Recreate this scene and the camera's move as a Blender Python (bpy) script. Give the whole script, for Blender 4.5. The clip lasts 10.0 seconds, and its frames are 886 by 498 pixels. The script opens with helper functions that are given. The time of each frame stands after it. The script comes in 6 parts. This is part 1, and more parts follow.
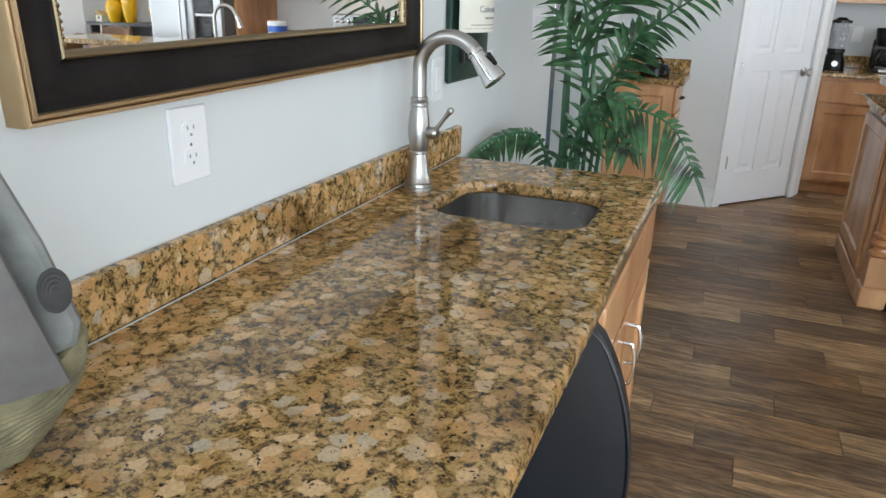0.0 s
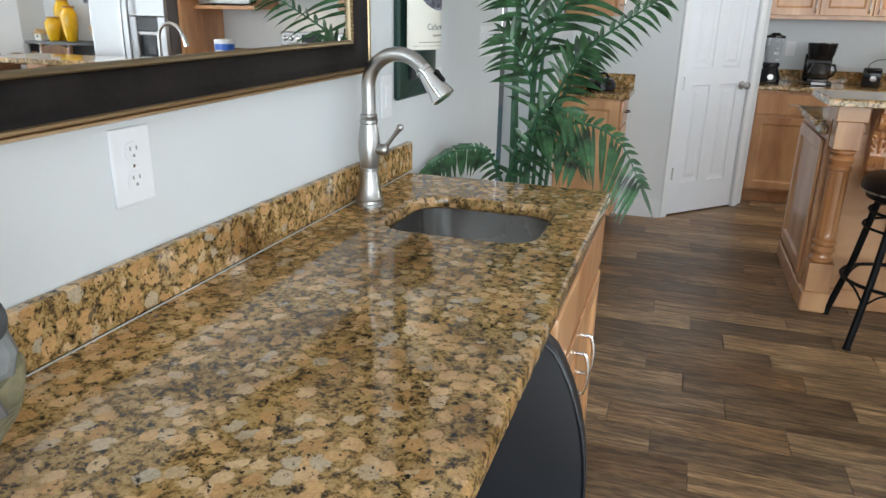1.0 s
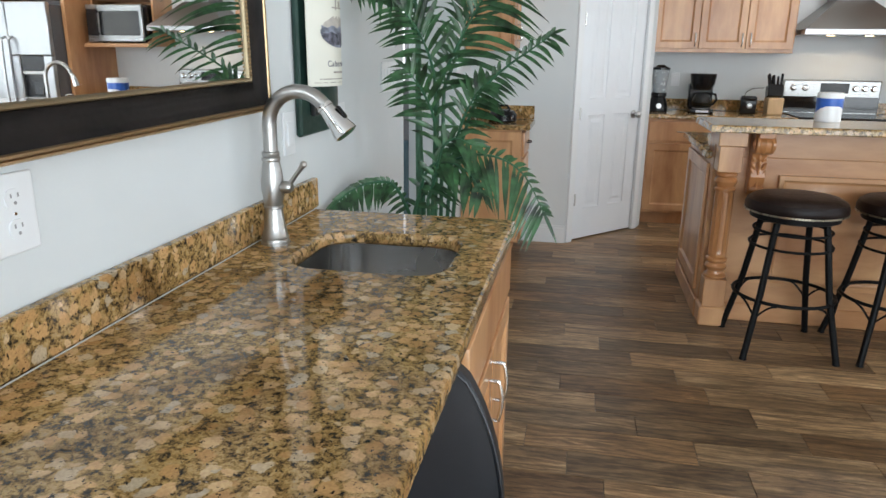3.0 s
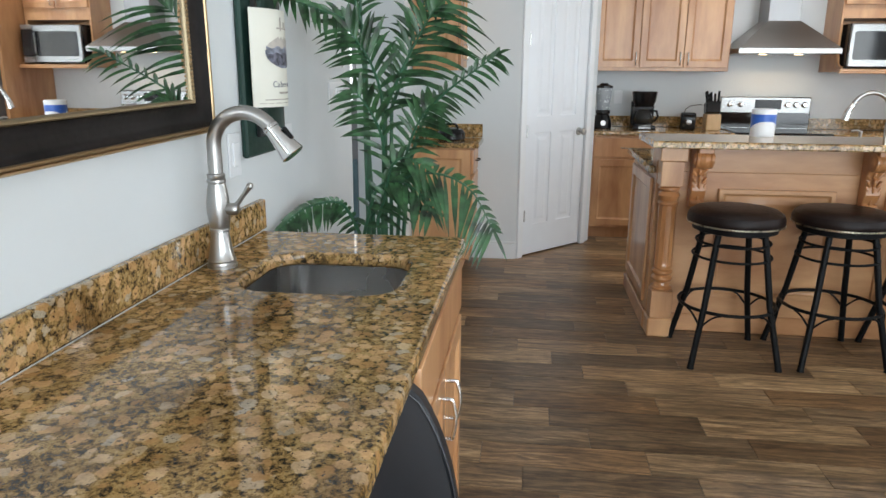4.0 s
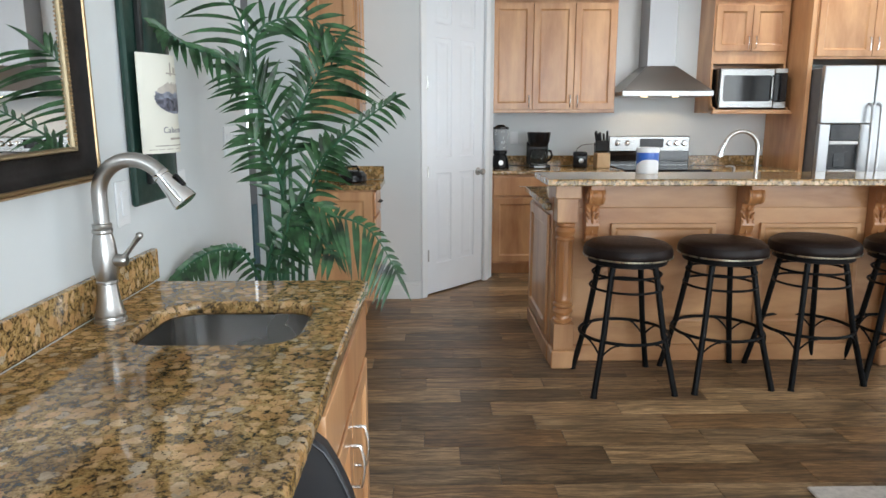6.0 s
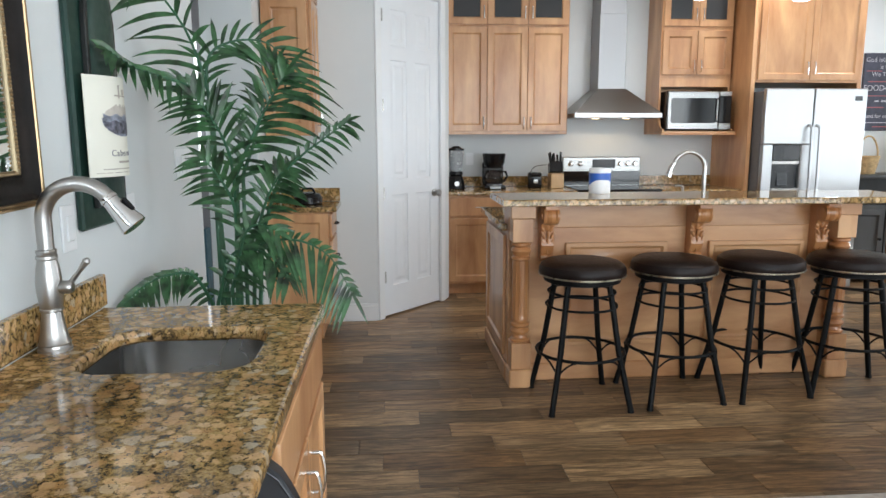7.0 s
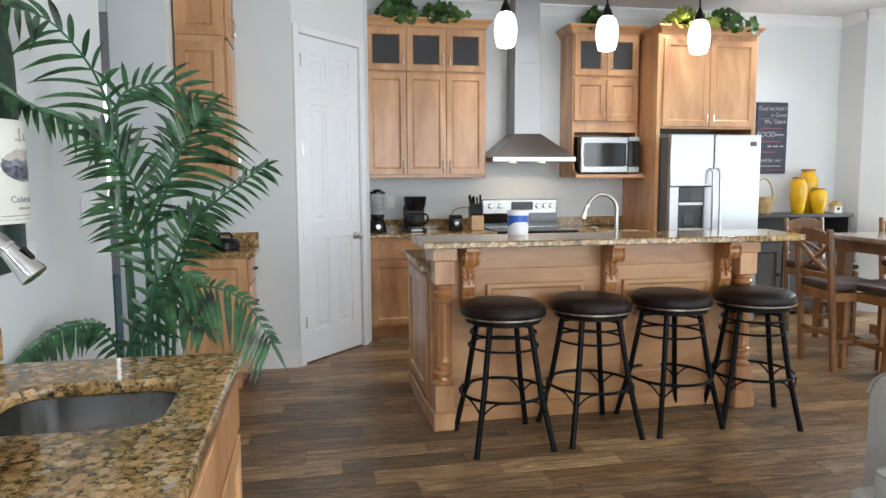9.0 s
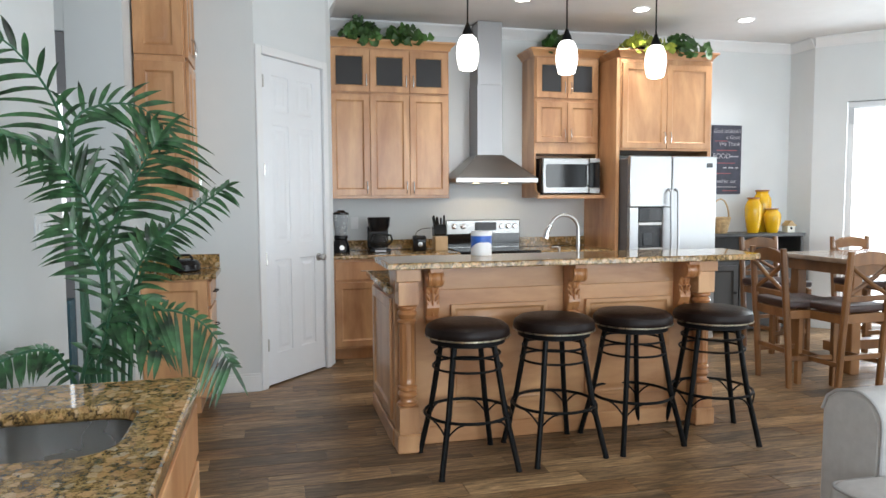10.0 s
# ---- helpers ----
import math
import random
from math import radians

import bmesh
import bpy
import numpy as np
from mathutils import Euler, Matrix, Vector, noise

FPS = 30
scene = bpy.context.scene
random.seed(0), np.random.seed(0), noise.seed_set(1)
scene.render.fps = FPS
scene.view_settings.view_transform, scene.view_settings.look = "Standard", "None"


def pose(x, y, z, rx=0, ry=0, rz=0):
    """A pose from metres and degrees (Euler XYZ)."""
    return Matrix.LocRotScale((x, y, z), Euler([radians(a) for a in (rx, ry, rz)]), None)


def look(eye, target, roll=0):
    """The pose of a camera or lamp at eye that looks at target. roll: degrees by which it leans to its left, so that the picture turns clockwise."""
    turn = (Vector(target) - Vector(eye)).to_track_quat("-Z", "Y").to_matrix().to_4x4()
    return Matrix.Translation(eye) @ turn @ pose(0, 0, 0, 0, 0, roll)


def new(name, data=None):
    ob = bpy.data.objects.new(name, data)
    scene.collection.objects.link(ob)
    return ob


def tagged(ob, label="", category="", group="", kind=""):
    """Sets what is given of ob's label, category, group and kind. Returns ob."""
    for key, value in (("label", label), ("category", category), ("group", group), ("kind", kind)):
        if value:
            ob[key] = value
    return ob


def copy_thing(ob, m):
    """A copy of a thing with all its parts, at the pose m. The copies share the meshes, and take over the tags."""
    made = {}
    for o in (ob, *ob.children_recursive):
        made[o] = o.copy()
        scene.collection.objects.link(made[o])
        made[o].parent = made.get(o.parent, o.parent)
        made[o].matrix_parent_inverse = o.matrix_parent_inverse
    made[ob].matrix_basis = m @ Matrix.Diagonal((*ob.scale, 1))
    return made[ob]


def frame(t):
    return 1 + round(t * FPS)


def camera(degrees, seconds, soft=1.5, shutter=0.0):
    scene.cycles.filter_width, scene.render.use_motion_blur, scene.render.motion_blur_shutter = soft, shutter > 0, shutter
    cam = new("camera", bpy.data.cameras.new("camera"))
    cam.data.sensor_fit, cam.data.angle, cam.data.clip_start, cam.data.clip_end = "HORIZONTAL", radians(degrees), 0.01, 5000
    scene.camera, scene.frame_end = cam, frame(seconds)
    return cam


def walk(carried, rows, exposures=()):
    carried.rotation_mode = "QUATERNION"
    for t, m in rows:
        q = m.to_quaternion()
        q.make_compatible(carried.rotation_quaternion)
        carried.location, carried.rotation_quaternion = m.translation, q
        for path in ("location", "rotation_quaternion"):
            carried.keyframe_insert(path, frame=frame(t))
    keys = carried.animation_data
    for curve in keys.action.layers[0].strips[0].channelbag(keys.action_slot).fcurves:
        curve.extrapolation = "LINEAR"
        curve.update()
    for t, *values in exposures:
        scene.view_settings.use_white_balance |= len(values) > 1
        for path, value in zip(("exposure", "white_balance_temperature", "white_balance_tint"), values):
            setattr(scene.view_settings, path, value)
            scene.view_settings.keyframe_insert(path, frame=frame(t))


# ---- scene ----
cam = camera(65.4, 10.0)
PATH = [
    (0, pose(-0.0334, 0.0760, 1.3647, 70.022, -1.306, 22.871)),
    (0.5, pose(-0.0304, 0.0765, 1.3657, 70.693, -1.216, 20.833)),
    (1, pose(-0.0275, 0.0769, 1.3667, 71.372, -1.146, 18.892)),
    (1.5, pose(-0.0246, 0.0771, 1.3677, 72.070, -1.037, 16.973)),
    (2, pose(-0.0218, 0.0773, 1.3686, 72.743, -0.864, 15.100)),
    (2.5, pose(-0.0190, 0.0773, 1.3696, 73.435, -0.762, 13.227)),
    (4, pose(-0.0100, 0.0765, 1.3727, 75.683, -0.394, 7.112)),
    (4.5, pose(-0.0070, 0.0759, 1.3738, 76.503, -0.290, 5.031)),
    (5, pose(-0.0041, 0.0751, 1.3749, 77.366, -0.196, 2.958)),
    (5.5, pose(-0.0014, 0.0743, 1.3760, 78.213, -0.081, 0.969)),
    (7, pose(0.0058, 0.0710, 1.3792, 80.772, 0.136, -4.504)),
    (7.5, pose(0.0078, 0.0697, 1.3803, 81.662, 0.139, -6.220)),
    (8, pose(0.0097, 0.0684, 1.3814, 82.527, 0.189, -7.850)),
    (8.5, pose(0.0114, 0.0670, 1.3824, 83.390, 0.219, -9.405)),
    (9, pose(0.0130, 0.0656, 1.3834, 84.251, 0.274, -10.944)),
    (9.5, pose(0.0146, 0.0641, 1.3844, 85.098, 0.288, -12.453)),
    (10, pose(0.0160, 0.0627, 1.3854, 85.926, 0.321, -13.915)),
]
walk(cam, PATH)

# world and daylight
world = bpy.data.worlds.new("sky")
scene.world = world
world.use_nodes = True
sky = world.node_tree.nodes.new("ShaderNodeTexSky")
sky.sky_type, sky.sun_disc = "NISHITA", False
sky.sun_elevation, sky.sun_rotation = radians(52), radians(150)
world.node_tree.links.new(sky.outputs[0], world.node_tree.nodes["Background"].inputs[0])
world.node_tree.nodes["Background"].inputs[1].default_value = 0.12
sun = new("sun", bpy.data.lights.new("sun", "SUN"))
sun.data.energy, sun.data.angle, sun.data.color = 3.0, radians(0.5), (1.0, 0.95, 0.88)
sun.matrix_world = look((6, -8, 14), (0, 0, 0))


def area_light(name, eye, target, sx, sy, watts, colour):
    ob = new(name, bpy.data.lights.new(name, "AREA"))
    ob.data.shape, ob.data.size, ob.data.size_y = "RECTANGLE", sx, sy
    ob.data.energy, ob.data.color = watts, colour
    ob.matrix_world = look(eye, target)
    return ob


DAY = (0.83, 0.925, 1.0)
# skylight through the living-room glazing behind and beside the camera, and through the bay door
area_light("window_light_south", (3.25, -3.05, 1.45), (3.25, 3, 1.2), 6.9, 2.2, 292, DAY)
area_light("window_light_east", (6.85, 1.2, 1.5), (0, 1.6, 1.1), 3.6, 2.2, 46, DAY)
area_light("window_light_bay", (6.15, 5.5, 1.3), (3, 2.5, 1.0), 1.0, 2.1, 60, DAY)
scene.view_settings.exposure = 0.04
# ---- materials ----
def mat(name):
    m = bpy.data.materials.new(name)
    m.use_nodes = True
    return m, m.node_tree.nodes, m.node_tree.links, m.node_tree.nodes["Principled BSDF"]


def coords(nodes, links, scale=(1, 1, 1), rot=(0, 0, 0), source="Object"):
    tc, mp = nodes.new("ShaderNodeTexCoord"), nodes.new("ShaderNodeMapping")
    mp.inputs["Scale"].default_value, mp.inputs["Rotation"].default_value = scale, rot
    links.new(tc.outputs[source], mp.inputs[0])
    return mp.outputs[0]


def ramp(nodes, links, fac, stops):
    r = nodes.new("ShaderNodeValToRGB")
    e = r.color_ramp.elements
    while len(e) < len(stops):
        e.new(0.5)
    for el, (p, c) in zip(e, stops):
        el.position, el.color = p, (*c, 1) if len(c) == 3 else c
    links.new(fac, r.inputs[0])
    return r.outputs[0]


def noise_tex(nodes, links, vec, scale, detail=4, rough=0.55, dist=0.0):
    n = nodes.new("ShaderNodeTexNoise")
    n.inputs["Scale"].default_value, n.inputs["Detail"].default_value = scale, detail
    n.inputs["Roughness"].default_value, n.inputs["Distortion"].default_value = rough, dist
    links.new(vec, n.inputs["Vector"])
    return n


def bump(nodes, links, height, strength, distance, target):
    b = nodes.new("ShaderNodeBump")
    b.inputs["Strength"].default_value, b.inputs["Distance"].default_value = strength, distance
    links.new(height, b.inputs["Height"])
    links.new(b.outputs[0], target.inputs["Normal"])


def mixc(nodes, links, fac, a, b, mode="MIX"):
    m = nodes.new("ShaderNodeMix")
    m.data_type, m.blend_type = "RGBA", mode
    for sock, val in ((m.inputs[0], fac), (m.inputs[6], a), (m.inputs[7], b)):
        if isinstance(val, (int, float)):
            sock.default_value = val
        elif isinstance(val, tuple):
            sock.default_value = (*val, 1)
        else:
            links.new(val, sock)
    return m.outputs[2]


def plain(name, colour, rough=0.5, metal=0.0, vary=0.06, scale=6.0, bumps=0.0, bscale=60.0, coat=0.0, spec=0.5, source="Object"):
    """A painted or moulded surface with slight unevenness of tone, gloss and relief."""
    m, n, l, p = mat(name)
    v = coords(n, l, source=source)
    a = noise_tex(n, l, v, scale, 5)
    lo = tuple(max(0, c * (1 - vary)) for c in colour)
    hi = tuple(min(1, c * (1 + vary)) for c in colour)
    l.new(ramp(n, l, a.outputs[0], [(0.3, lo), (0.7, hi)]), p.inputs["Base Color"])
    l.new(ramp(n, l, noise_tex(n, l, v, scale * 5, 3).outputs[0], [(0.3, (rough * 0.85,) * 3), (0.7, (min(1, rough * 1.15),) * 3)]), p.inputs["Roughness"])
    p.inputs["Metallic"].default_value = metal
    p.inputs["Coat Weight"].default_value = coat
    p.inputs["Specular IOR Level"].default_value = spec
    if bumps:
        bump(n, l, noise_tex(n, l, v, bscale, 3).outputs[0], bumps, 0.002, p)
    return m


def wood(name, dark, light, along=2, rough=0.38, scale=1.0, coat=0.42, per_object=True):
    """Varnished timber; the grain runs along one axis of the object."""
    m, n, l, p = mat(name)
    sc = [4.2 * scale] * 3
    sc[along] = 1.1 * scale
    v = coords(n, l, tuple(sc))
    add = n.new("ShaderNodeVectorMath")
    info = n.new("ShaderNodeObjectInfo")
    mul = n.new("ShaderNodeMath")
    mul.operation, mul.inputs[1].default_value = "MULTIPLY", 37.0
    l.new(info.outputs["Random"], mul.inputs[0])
    l.new(v, add.inputs[0])
    l.new(mul.outputs[0], add.inputs[1])
    v = add.outputs[0]
    big = noise_tex(n, l, v, 0.9, 3, 0.5, 0.8)
    fine = noise_tex(n, l, v, 6.0, 6, 0.65, 0.3)
    mix = n.new("ShaderNodeMath")
    mix.operation = "MULTIPLY_ADD"
    l.new(fine.outputs[0], mix.inputs[0])
    mix.inputs[1].default_value = 0.22
    sub = n.new("ShaderNodeMath")
    sub.operation, sub.inputs[1].default_value = "MULTIPLY", 0.78
    l.new(big.outputs[0], sub.inputs[0])
    l.new(sub.outputs[0], mix.inputs[2])
    mid = tuple((a + b) / 2 for a, b in zip(dark, light))
    col = ramp(n, l, mix.outputs[0], [(0.34, dark), (0.49, mid), (0.65, light)])
    val = n.new("ShaderNodeMath")
    val.operation, val.inputs[1].default_value, val.inputs[2].default_value = "MULTIPLY_ADD", 0.14, 0.93
    l.new(info.outputs["Random"], val.inputs[0])
    hs = n.new("ShaderNodeHueSaturation")
    l.new(col, hs.inputs["Color"])
    if per_object:
        l.new(val.outputs[0], hs.inputs["Value"])
    l.new(hs.outputs[0], p.inputs["Base Color"])
    p.inputs["Roughness"].default_value = rough
    p.inputs["Coat Weight"].default_value, p.inputs["Coat Roughness"].default_value = coat, 0.2
    bump(n, l, fine.outputs[0], 0.06, 0.001, p)
    return m


def metal(name, colour, rough, along=None, aniso=0.0):
    m, n, l, p = mat(name)
    sc = [60.0, 60.0, 60.0]
    if along is not None:
        sc = [180.0, 180.0, 180.0]
        sc[along] = 3.0
    v = coords(n, l, tuple(sc))
    t = noise_tex(n, l, v, 1.0, 4)
    l.new(ramp(n, l, t.outputs[0], [(0.3, tuple(c * 0.97 for c in colour)), (0.7, colour)]), p.inputs["Base Color"])
    l.new(ramp(n, l, t.outputs[0], [(0.25, (rough * 0.93,) * 3), (0.75, (rough * 1.07,) * 3)]), p.inputs["Roughness"])
    p.inputs["Metallic"].default_value = 1.0
    p.inputs["Anisotropic"].default_value = aniso
    return m


def granite(name):
    """Golden granite: peach and beige crystals in a brown and black speckled matrix."""
    m, n, l, p = mat(name)
    v = coords(n, l, (1, 1, 1))

    def warped(vec, scale, amount):
        t = noise_tex(n, l, vec, scale, 3)
        c = n.new("ShaderNodeVectorMath")
        c.operation, c.inputs[1].default_value = "SUBTRACT", (0.5, 0.5, 0.5)
        l.new(t.outputs["Color"], c.inputs[0])
        w = n.new("ShaderNodeVectorMath")
        w.operation, w.inputs[1].default_value = "MULTIPLY_ADD", (amount,) * 3
        l.new(c.outputs[0], w.inputs[0])
        l.new(vec, w.inputs[2])
        return w.outputs[0]

    wv = warped(warped(v, 14, 0.034), 65, 0.016)
    big = n.new("ShaderNodeTexVoronoi")
    big.inputs["Scale"].default_value = 38
    l.new(wv, big.inputs["Vector"])
    sep = n.new("ShaderNodeSeparateColor")
    l.new(big.outputs["Color"], sep.inputs[0])
    # grains of the matrix: black, brown, gold and tan
    grain = noise_tex(n, l, warped(v, 40, 0.02), 88, 5, 0.72)
    matrix = ramp(n, l, grain.outputs[0], [(0.31, (0.012, 0.011, 0.010)), (0.40, (0.050, 0.038, 0.024)), (0.465, (0.22, 0.135, 0.048)), (0.54, (0.42, 0.270, 0.105)), (0.64, (0.47, 0.325, 0.155)), (0.74, (0.36, 0.315, 0.24))])
    crystal = ramp(n, l, sep.outputs[0], [(0.0, (0.46, 0.258, 0.102)), (0.25, (0.58, 0.345, 0.150)), (0.55, (0.66, 0.415, 0.205)), (0.82, (0.62, 0.445, 0.265)), (1.0, (0.46, 0.395, 0.30))])
    # rounded crystals in most cells, with ragged soft rims
    dist = n.new("ShaderNodeMath")
    dist.operation, dist.inputs[1].default_value = "MULTIPLY_ADD", 0.50
    l.new(noise_tex(n, l, v, 110, 4, 0.7).outputs[0], dist.inputs[0])
    l.new(big.outputs["Distance"], dist.inputs[2])
    core = ramp(n, l, dist.outputs[0], [(0.70, (1, 1, 1)), (0.79, (0, 0, 0))])
    some = ramp(n, l, sep.outputs[1], [(0.24, (0, 0, 0)), (0.29, (0.95, 0.95, 0.95))])
    base = mixc(n, l, mixc(n, l, 1.0, core, some, "MULTIPLY"), matrix, crystal)
    # darker drifts across the slab
    cloud = noise_tex(n, l, v, 5.0, 4, 0.6)
    dark = mixc(n, l, 1.0, base, (0.46, 0.40, 0.33), "MULTIPLY")
    base = mixc(n, l, ramp(n, l, cloud.outputs[0], [(0.48, (0, 0, 0)), (0.70, (1, 1, 1))]), base, dark)
    fleck = noise_tex(n, l, v, 135, 4, 0.65)
    base = mixc(n, l, ramp(n, l, fleck.outputs[0], [(0.60, (0, 0, 0)), (0.64, (1, 1, 1))]), base, (0.018, 0.015, 0.013))
    base = mixc(n, l, 0.4, base, ramp(n, l, noise_tex(n, l, v, 240, 2).outputs[0], [(0.3, (0.33, 0.32, 0.30)), (0.7, (0.72, 0.70, 0.67))]), "OVERLAY")
    l.new(base, p.inputs["Base Color"])
    p.inputs["Roughness"].default_value = 0.06
    p.inputs["Specular IOR Level"].default_value = 0.42
    bump(n, l, fleck.outputs[0], 0.008, 0.0005, p)
    return m


def plank_floor(name):
    """Wood-look planks: grey-brown, streaked; tone changes from plank to plank."""
    m, n, l, p = mat(name)
    info = n.new("ShaderNodeObjectInfo")
    geo = n.new("ShaderNodeNewGeometry")
    rnd = n.new("ShaderNodeMath")
    rnd.operation = "ADD"
    l.new(info.outputs["Random"], rnd.inputs[0])
    l.new(geo.outputs["Random Per Island"], rnd.inputs[1])
    fr = n.new("ShaderNodeMath")
    fr.operation = "FRACT"
    l.new(rnd.outputs[0], fr.inputs[0])
    tc = n.new("ShaderNodeTexCoord")
    off = n.new("ShaderNodeVectorMath")
    off.operation = "MULTIPLY_ADD"
    comb = n.new("ShaderNodeCombineXYZ")
    for i in range(3):
        l.new(fr.outputs[0], comb.inputs[i])
    l.new(comb.outputs[0], off.inputs[0])
    off.inputs[1].default_value = (19, 31, 7)
    l.new(geo.outputs["Position"], off.inputs[2])
    mp = n.new("ShaderNodeMapping")
    mp.inputs["Scale"].default_value = (2.2, 14, 1)
    l.new(off.outputs[0], mp.inputs[0])
    a = noise_tex(n, l, mp.outputs[0], 1.0, 8, 0.66, 1.3)
    b = noise_tex(n, l, mp.outputs[0], 5.0, 6, 0.7, 2.2)
    # cathedral figure of sawn oak, drawn out along the plank
    fig = n.new("ShaderNodeMapping")
    fig.inputs["Scale"].default_value = (0.6, 4.0, 1)
    l.new(off.outputs[0], fig.inputs[0])
    wave = n.new("ShaderNodeTexWave")
    wave.wave_type, wave.bands_direction = "BANDS", "Y"
    for key, val in (("Scale", 2.2), ("Distortion", 16.0), ("Detail", 4.0), ("Detail Scale", 1.7), ("Detail Roughness", 0.62)):
        wave.inputs[key].default_value = val
    l.new(fig.outputs[0], wave.inputs["Vector"])
    streak = ramp(n, l, a.outputs[0], [(0.28, (0.082, 0.054, 0.031)), (0.44, (0.164, 0.111, 0.063)), (0.56, (0.255, 0.177, 0.103)), (0.72, (0.40, 0.30, 0.19))])
    tone = ramp(n, l, fr.outputs[0], [(0.0, (0.50, 0.46, 0.43)), (0.15, (1.15, 1.08, 0.99)), (0.30, (0.62, 0.52, 0.43)), (0.45, (1.75, 1.64, 1.47)), (0.60, (0.80, 0.72, 0.63)), (0.74, (1.42, 1.28, 1.12)), (0.88, (0.95, 0.76, 0.58)), (1.0, (0.56, 0.51, 0.47))])
    col = mixc(n, l, 1.0, streak, tone, "MULTIPLY")
    col = mixc(n, l, 0.6, col, ramp(n, l, wave.outputs["Fac"], [(0.05, (0.22, 0.22, 0.22)), (0.35, (0.48, 0.48, 0.48)), (0.9, (0.68, 0.68, 0.68))]), "OVERLAY")
    col = mixc(n, l, 0.6, col, ramp(n, l, b.outputs[0], [(0.34, (0.24, 0.24, 0.24)), (0.50, (0.52, 0.52, 0.52)), (0.66, (0.74, 0.74, 0.74))]), "OVERLAY")
    l.new(col, p.inputs["Base Color"])
    l.new(ramp(n, l, b.outputs[0], [(0.3, (0.30,) * 3), (0.7, (0.42,) * 3)]), p.inputs["Roughness"])
    p.inputs["Specular IOR Level"].default_value = 0.40
    bump(n, l, b.outputs[0], 0.03, 0.001, p)
    return m


def glass(name, tint=(1, 1, 1), rough=0.0):
    m, n, l, p = mat(name)
    p.inputs["Base Color"].default_value = (*tint, 1)
    p.inputs["Transmission Weight"].default_value = 1.0
    p.inputs["Roughness"].default_value, p.inputs["IOR"].default_value = rough, 1.45
    return m


def glow(name, colour, strength):
    m, n, l, p = mat(name)
    p.inputs["Base Color"].default_value = (*colour, 1)
    p.inputs["Emission Color"].default_value, p.inputs["Emission Strength"].default_value = (*colour, 1), strength
    return m


WALL = plain("wall_paint", (0.705, 0.74, 0.75), 0.75, vary=0.02, scale=2.5, bumps=0.10, bscale=140)
CEIL = plain("ceiling_paint", (0.80, 0.80, 0.80), 0.85, vary=0.02, bumps=0.15, bscale=90)
TRIM = plain("white_trim_paint", (0.80, 0.82, 0.83), 0.38, vary=0.015)
DOORP = plain("door_paint", (0.80, 0.83, 0.86), 0.35, vary=0.015, bumps=0.05, bscale=220)
MAPLE = wood("maple", (0.405, 0.180, 0.072), (0.685, 0.385, 0.185), 2)
MAPLE_X = wood("maple_across", (0.405, 0.180, 0.072), (0.685, 0.385, 0.185), 0)
MAPLE_Y = wood("maple_deep", (0.405, 0.180, 0.072), (0.685, 0.385, 0.185), 1)
CARVED = wood("carved_maple", (0.34, 0.13, 0.045), (0.56, 0.26, 0.10), 2, rough=0.3, coat=0.4)
CHAIR = wood("chair_timber", (0.115, 0.046, 0.013), (0.27, 0.122, 0.040), 2, rough=0.45, coat=0.15)
GRANITE = granite("granite")
FLOOR = plank_floor("floor_planks")
GROUT = plain("floor_joint", (0.15, 0.12, 0.09), 0.8)
STEEL = metal("brushed_steel", (0.35, 0.35, 0.345), 0.28, 0)
# canopy's copy of the steel, darkened to imitate the dim room it reflects
HOODSTEEL_DIMMED = metal("hood_steel_dimmed", (0.24, 0.225, 0.21), 0.30, 0)
STEEL_V = metal("brushed_steel_upright", (0.52, 0.53, 0.54), 0.34, 2)
NICKEL = metal("brushed_nickel", (0.46, 0.45, 0.435), 0.32)
BASIN = plain("satin_basin_steel", (0.50, 0.50, 0.495), 0.25, metal=1.0, vary=0.03, scale=0.8)
CHROME = metal("chrome", (0.78, 0.78, 0.78), 0.10)
HANDLE = metal("satin_pull", (0.70, 0.69, 0.67), 0.22)
BLACKMETAL = plain("black_metal", (0.006, 0.006, 0.0065), 0.45, vary=0.2, spec=0.13)
LEATHER = plain("brown_leather", (0.012, 0.0065, 0.0055), 0.42, vary=0.25, scale=9, bumps=0.2, bscale=260, spec=0.22)
BLACKVINYL = plain("black_vinyl", (0.013, 0.015, 0.019), 0.40, vary=0.15, scale=8, bumps=0.12, bscale=300)
BLACK = plain("black_plastic", (0.008, 0.008, 0.009), 0.2, vary=0.1, spec=0.35)
BLACKGLASS = plain("black_glass", (0.01, 0.01, 0.011), 0.06, vary=0.05)
WHITEP = plain("white_plastic", (0.84, 0.86, 0.88), 0.32, vary=0.01)
MIRROR = metal("mirror", (0.92, 0.93, 0.93), 0.012)
FRAMEB = plain("mirror_frame_black", (0.010, 0.008, 0.0075), 0.50, vary=0.6, scale=14, bumps=0.3, bscale=40, spec=0.2)
BRONZE = metal("dull_bronze", (0.30, 0.24, 0.15), 0.45)
GOLD = metal("worn_gold", (0.46, 0.33, 0.19), 0.40)
SILVERGOLD = metal("champagne_leaf", (0.60, 0.53, 0.42), 0.36)
GREENB = plain("bottle_green", (0.014, 0.042, 0.032), 0.42, vary=0.3, scale=9, spec=0.35)
DARKBOARD = plain("dark_board", (0.012, 0.014, 0.014), 0.35, vary=0.2)
PAPER = plain("cream_label", (0.78, 0.77, 0.68), 0.55, vary=0.03)
INK = plain("label_ink", (0.26, 0.26, 0.28), 0.6, vary=0.3, scale=40)
LEAF = plain("palm_leaf", (0.033, 0.094, 0.036), 0.34, vary=0.9, scale=6.0, source="Generated", spec=0.5)
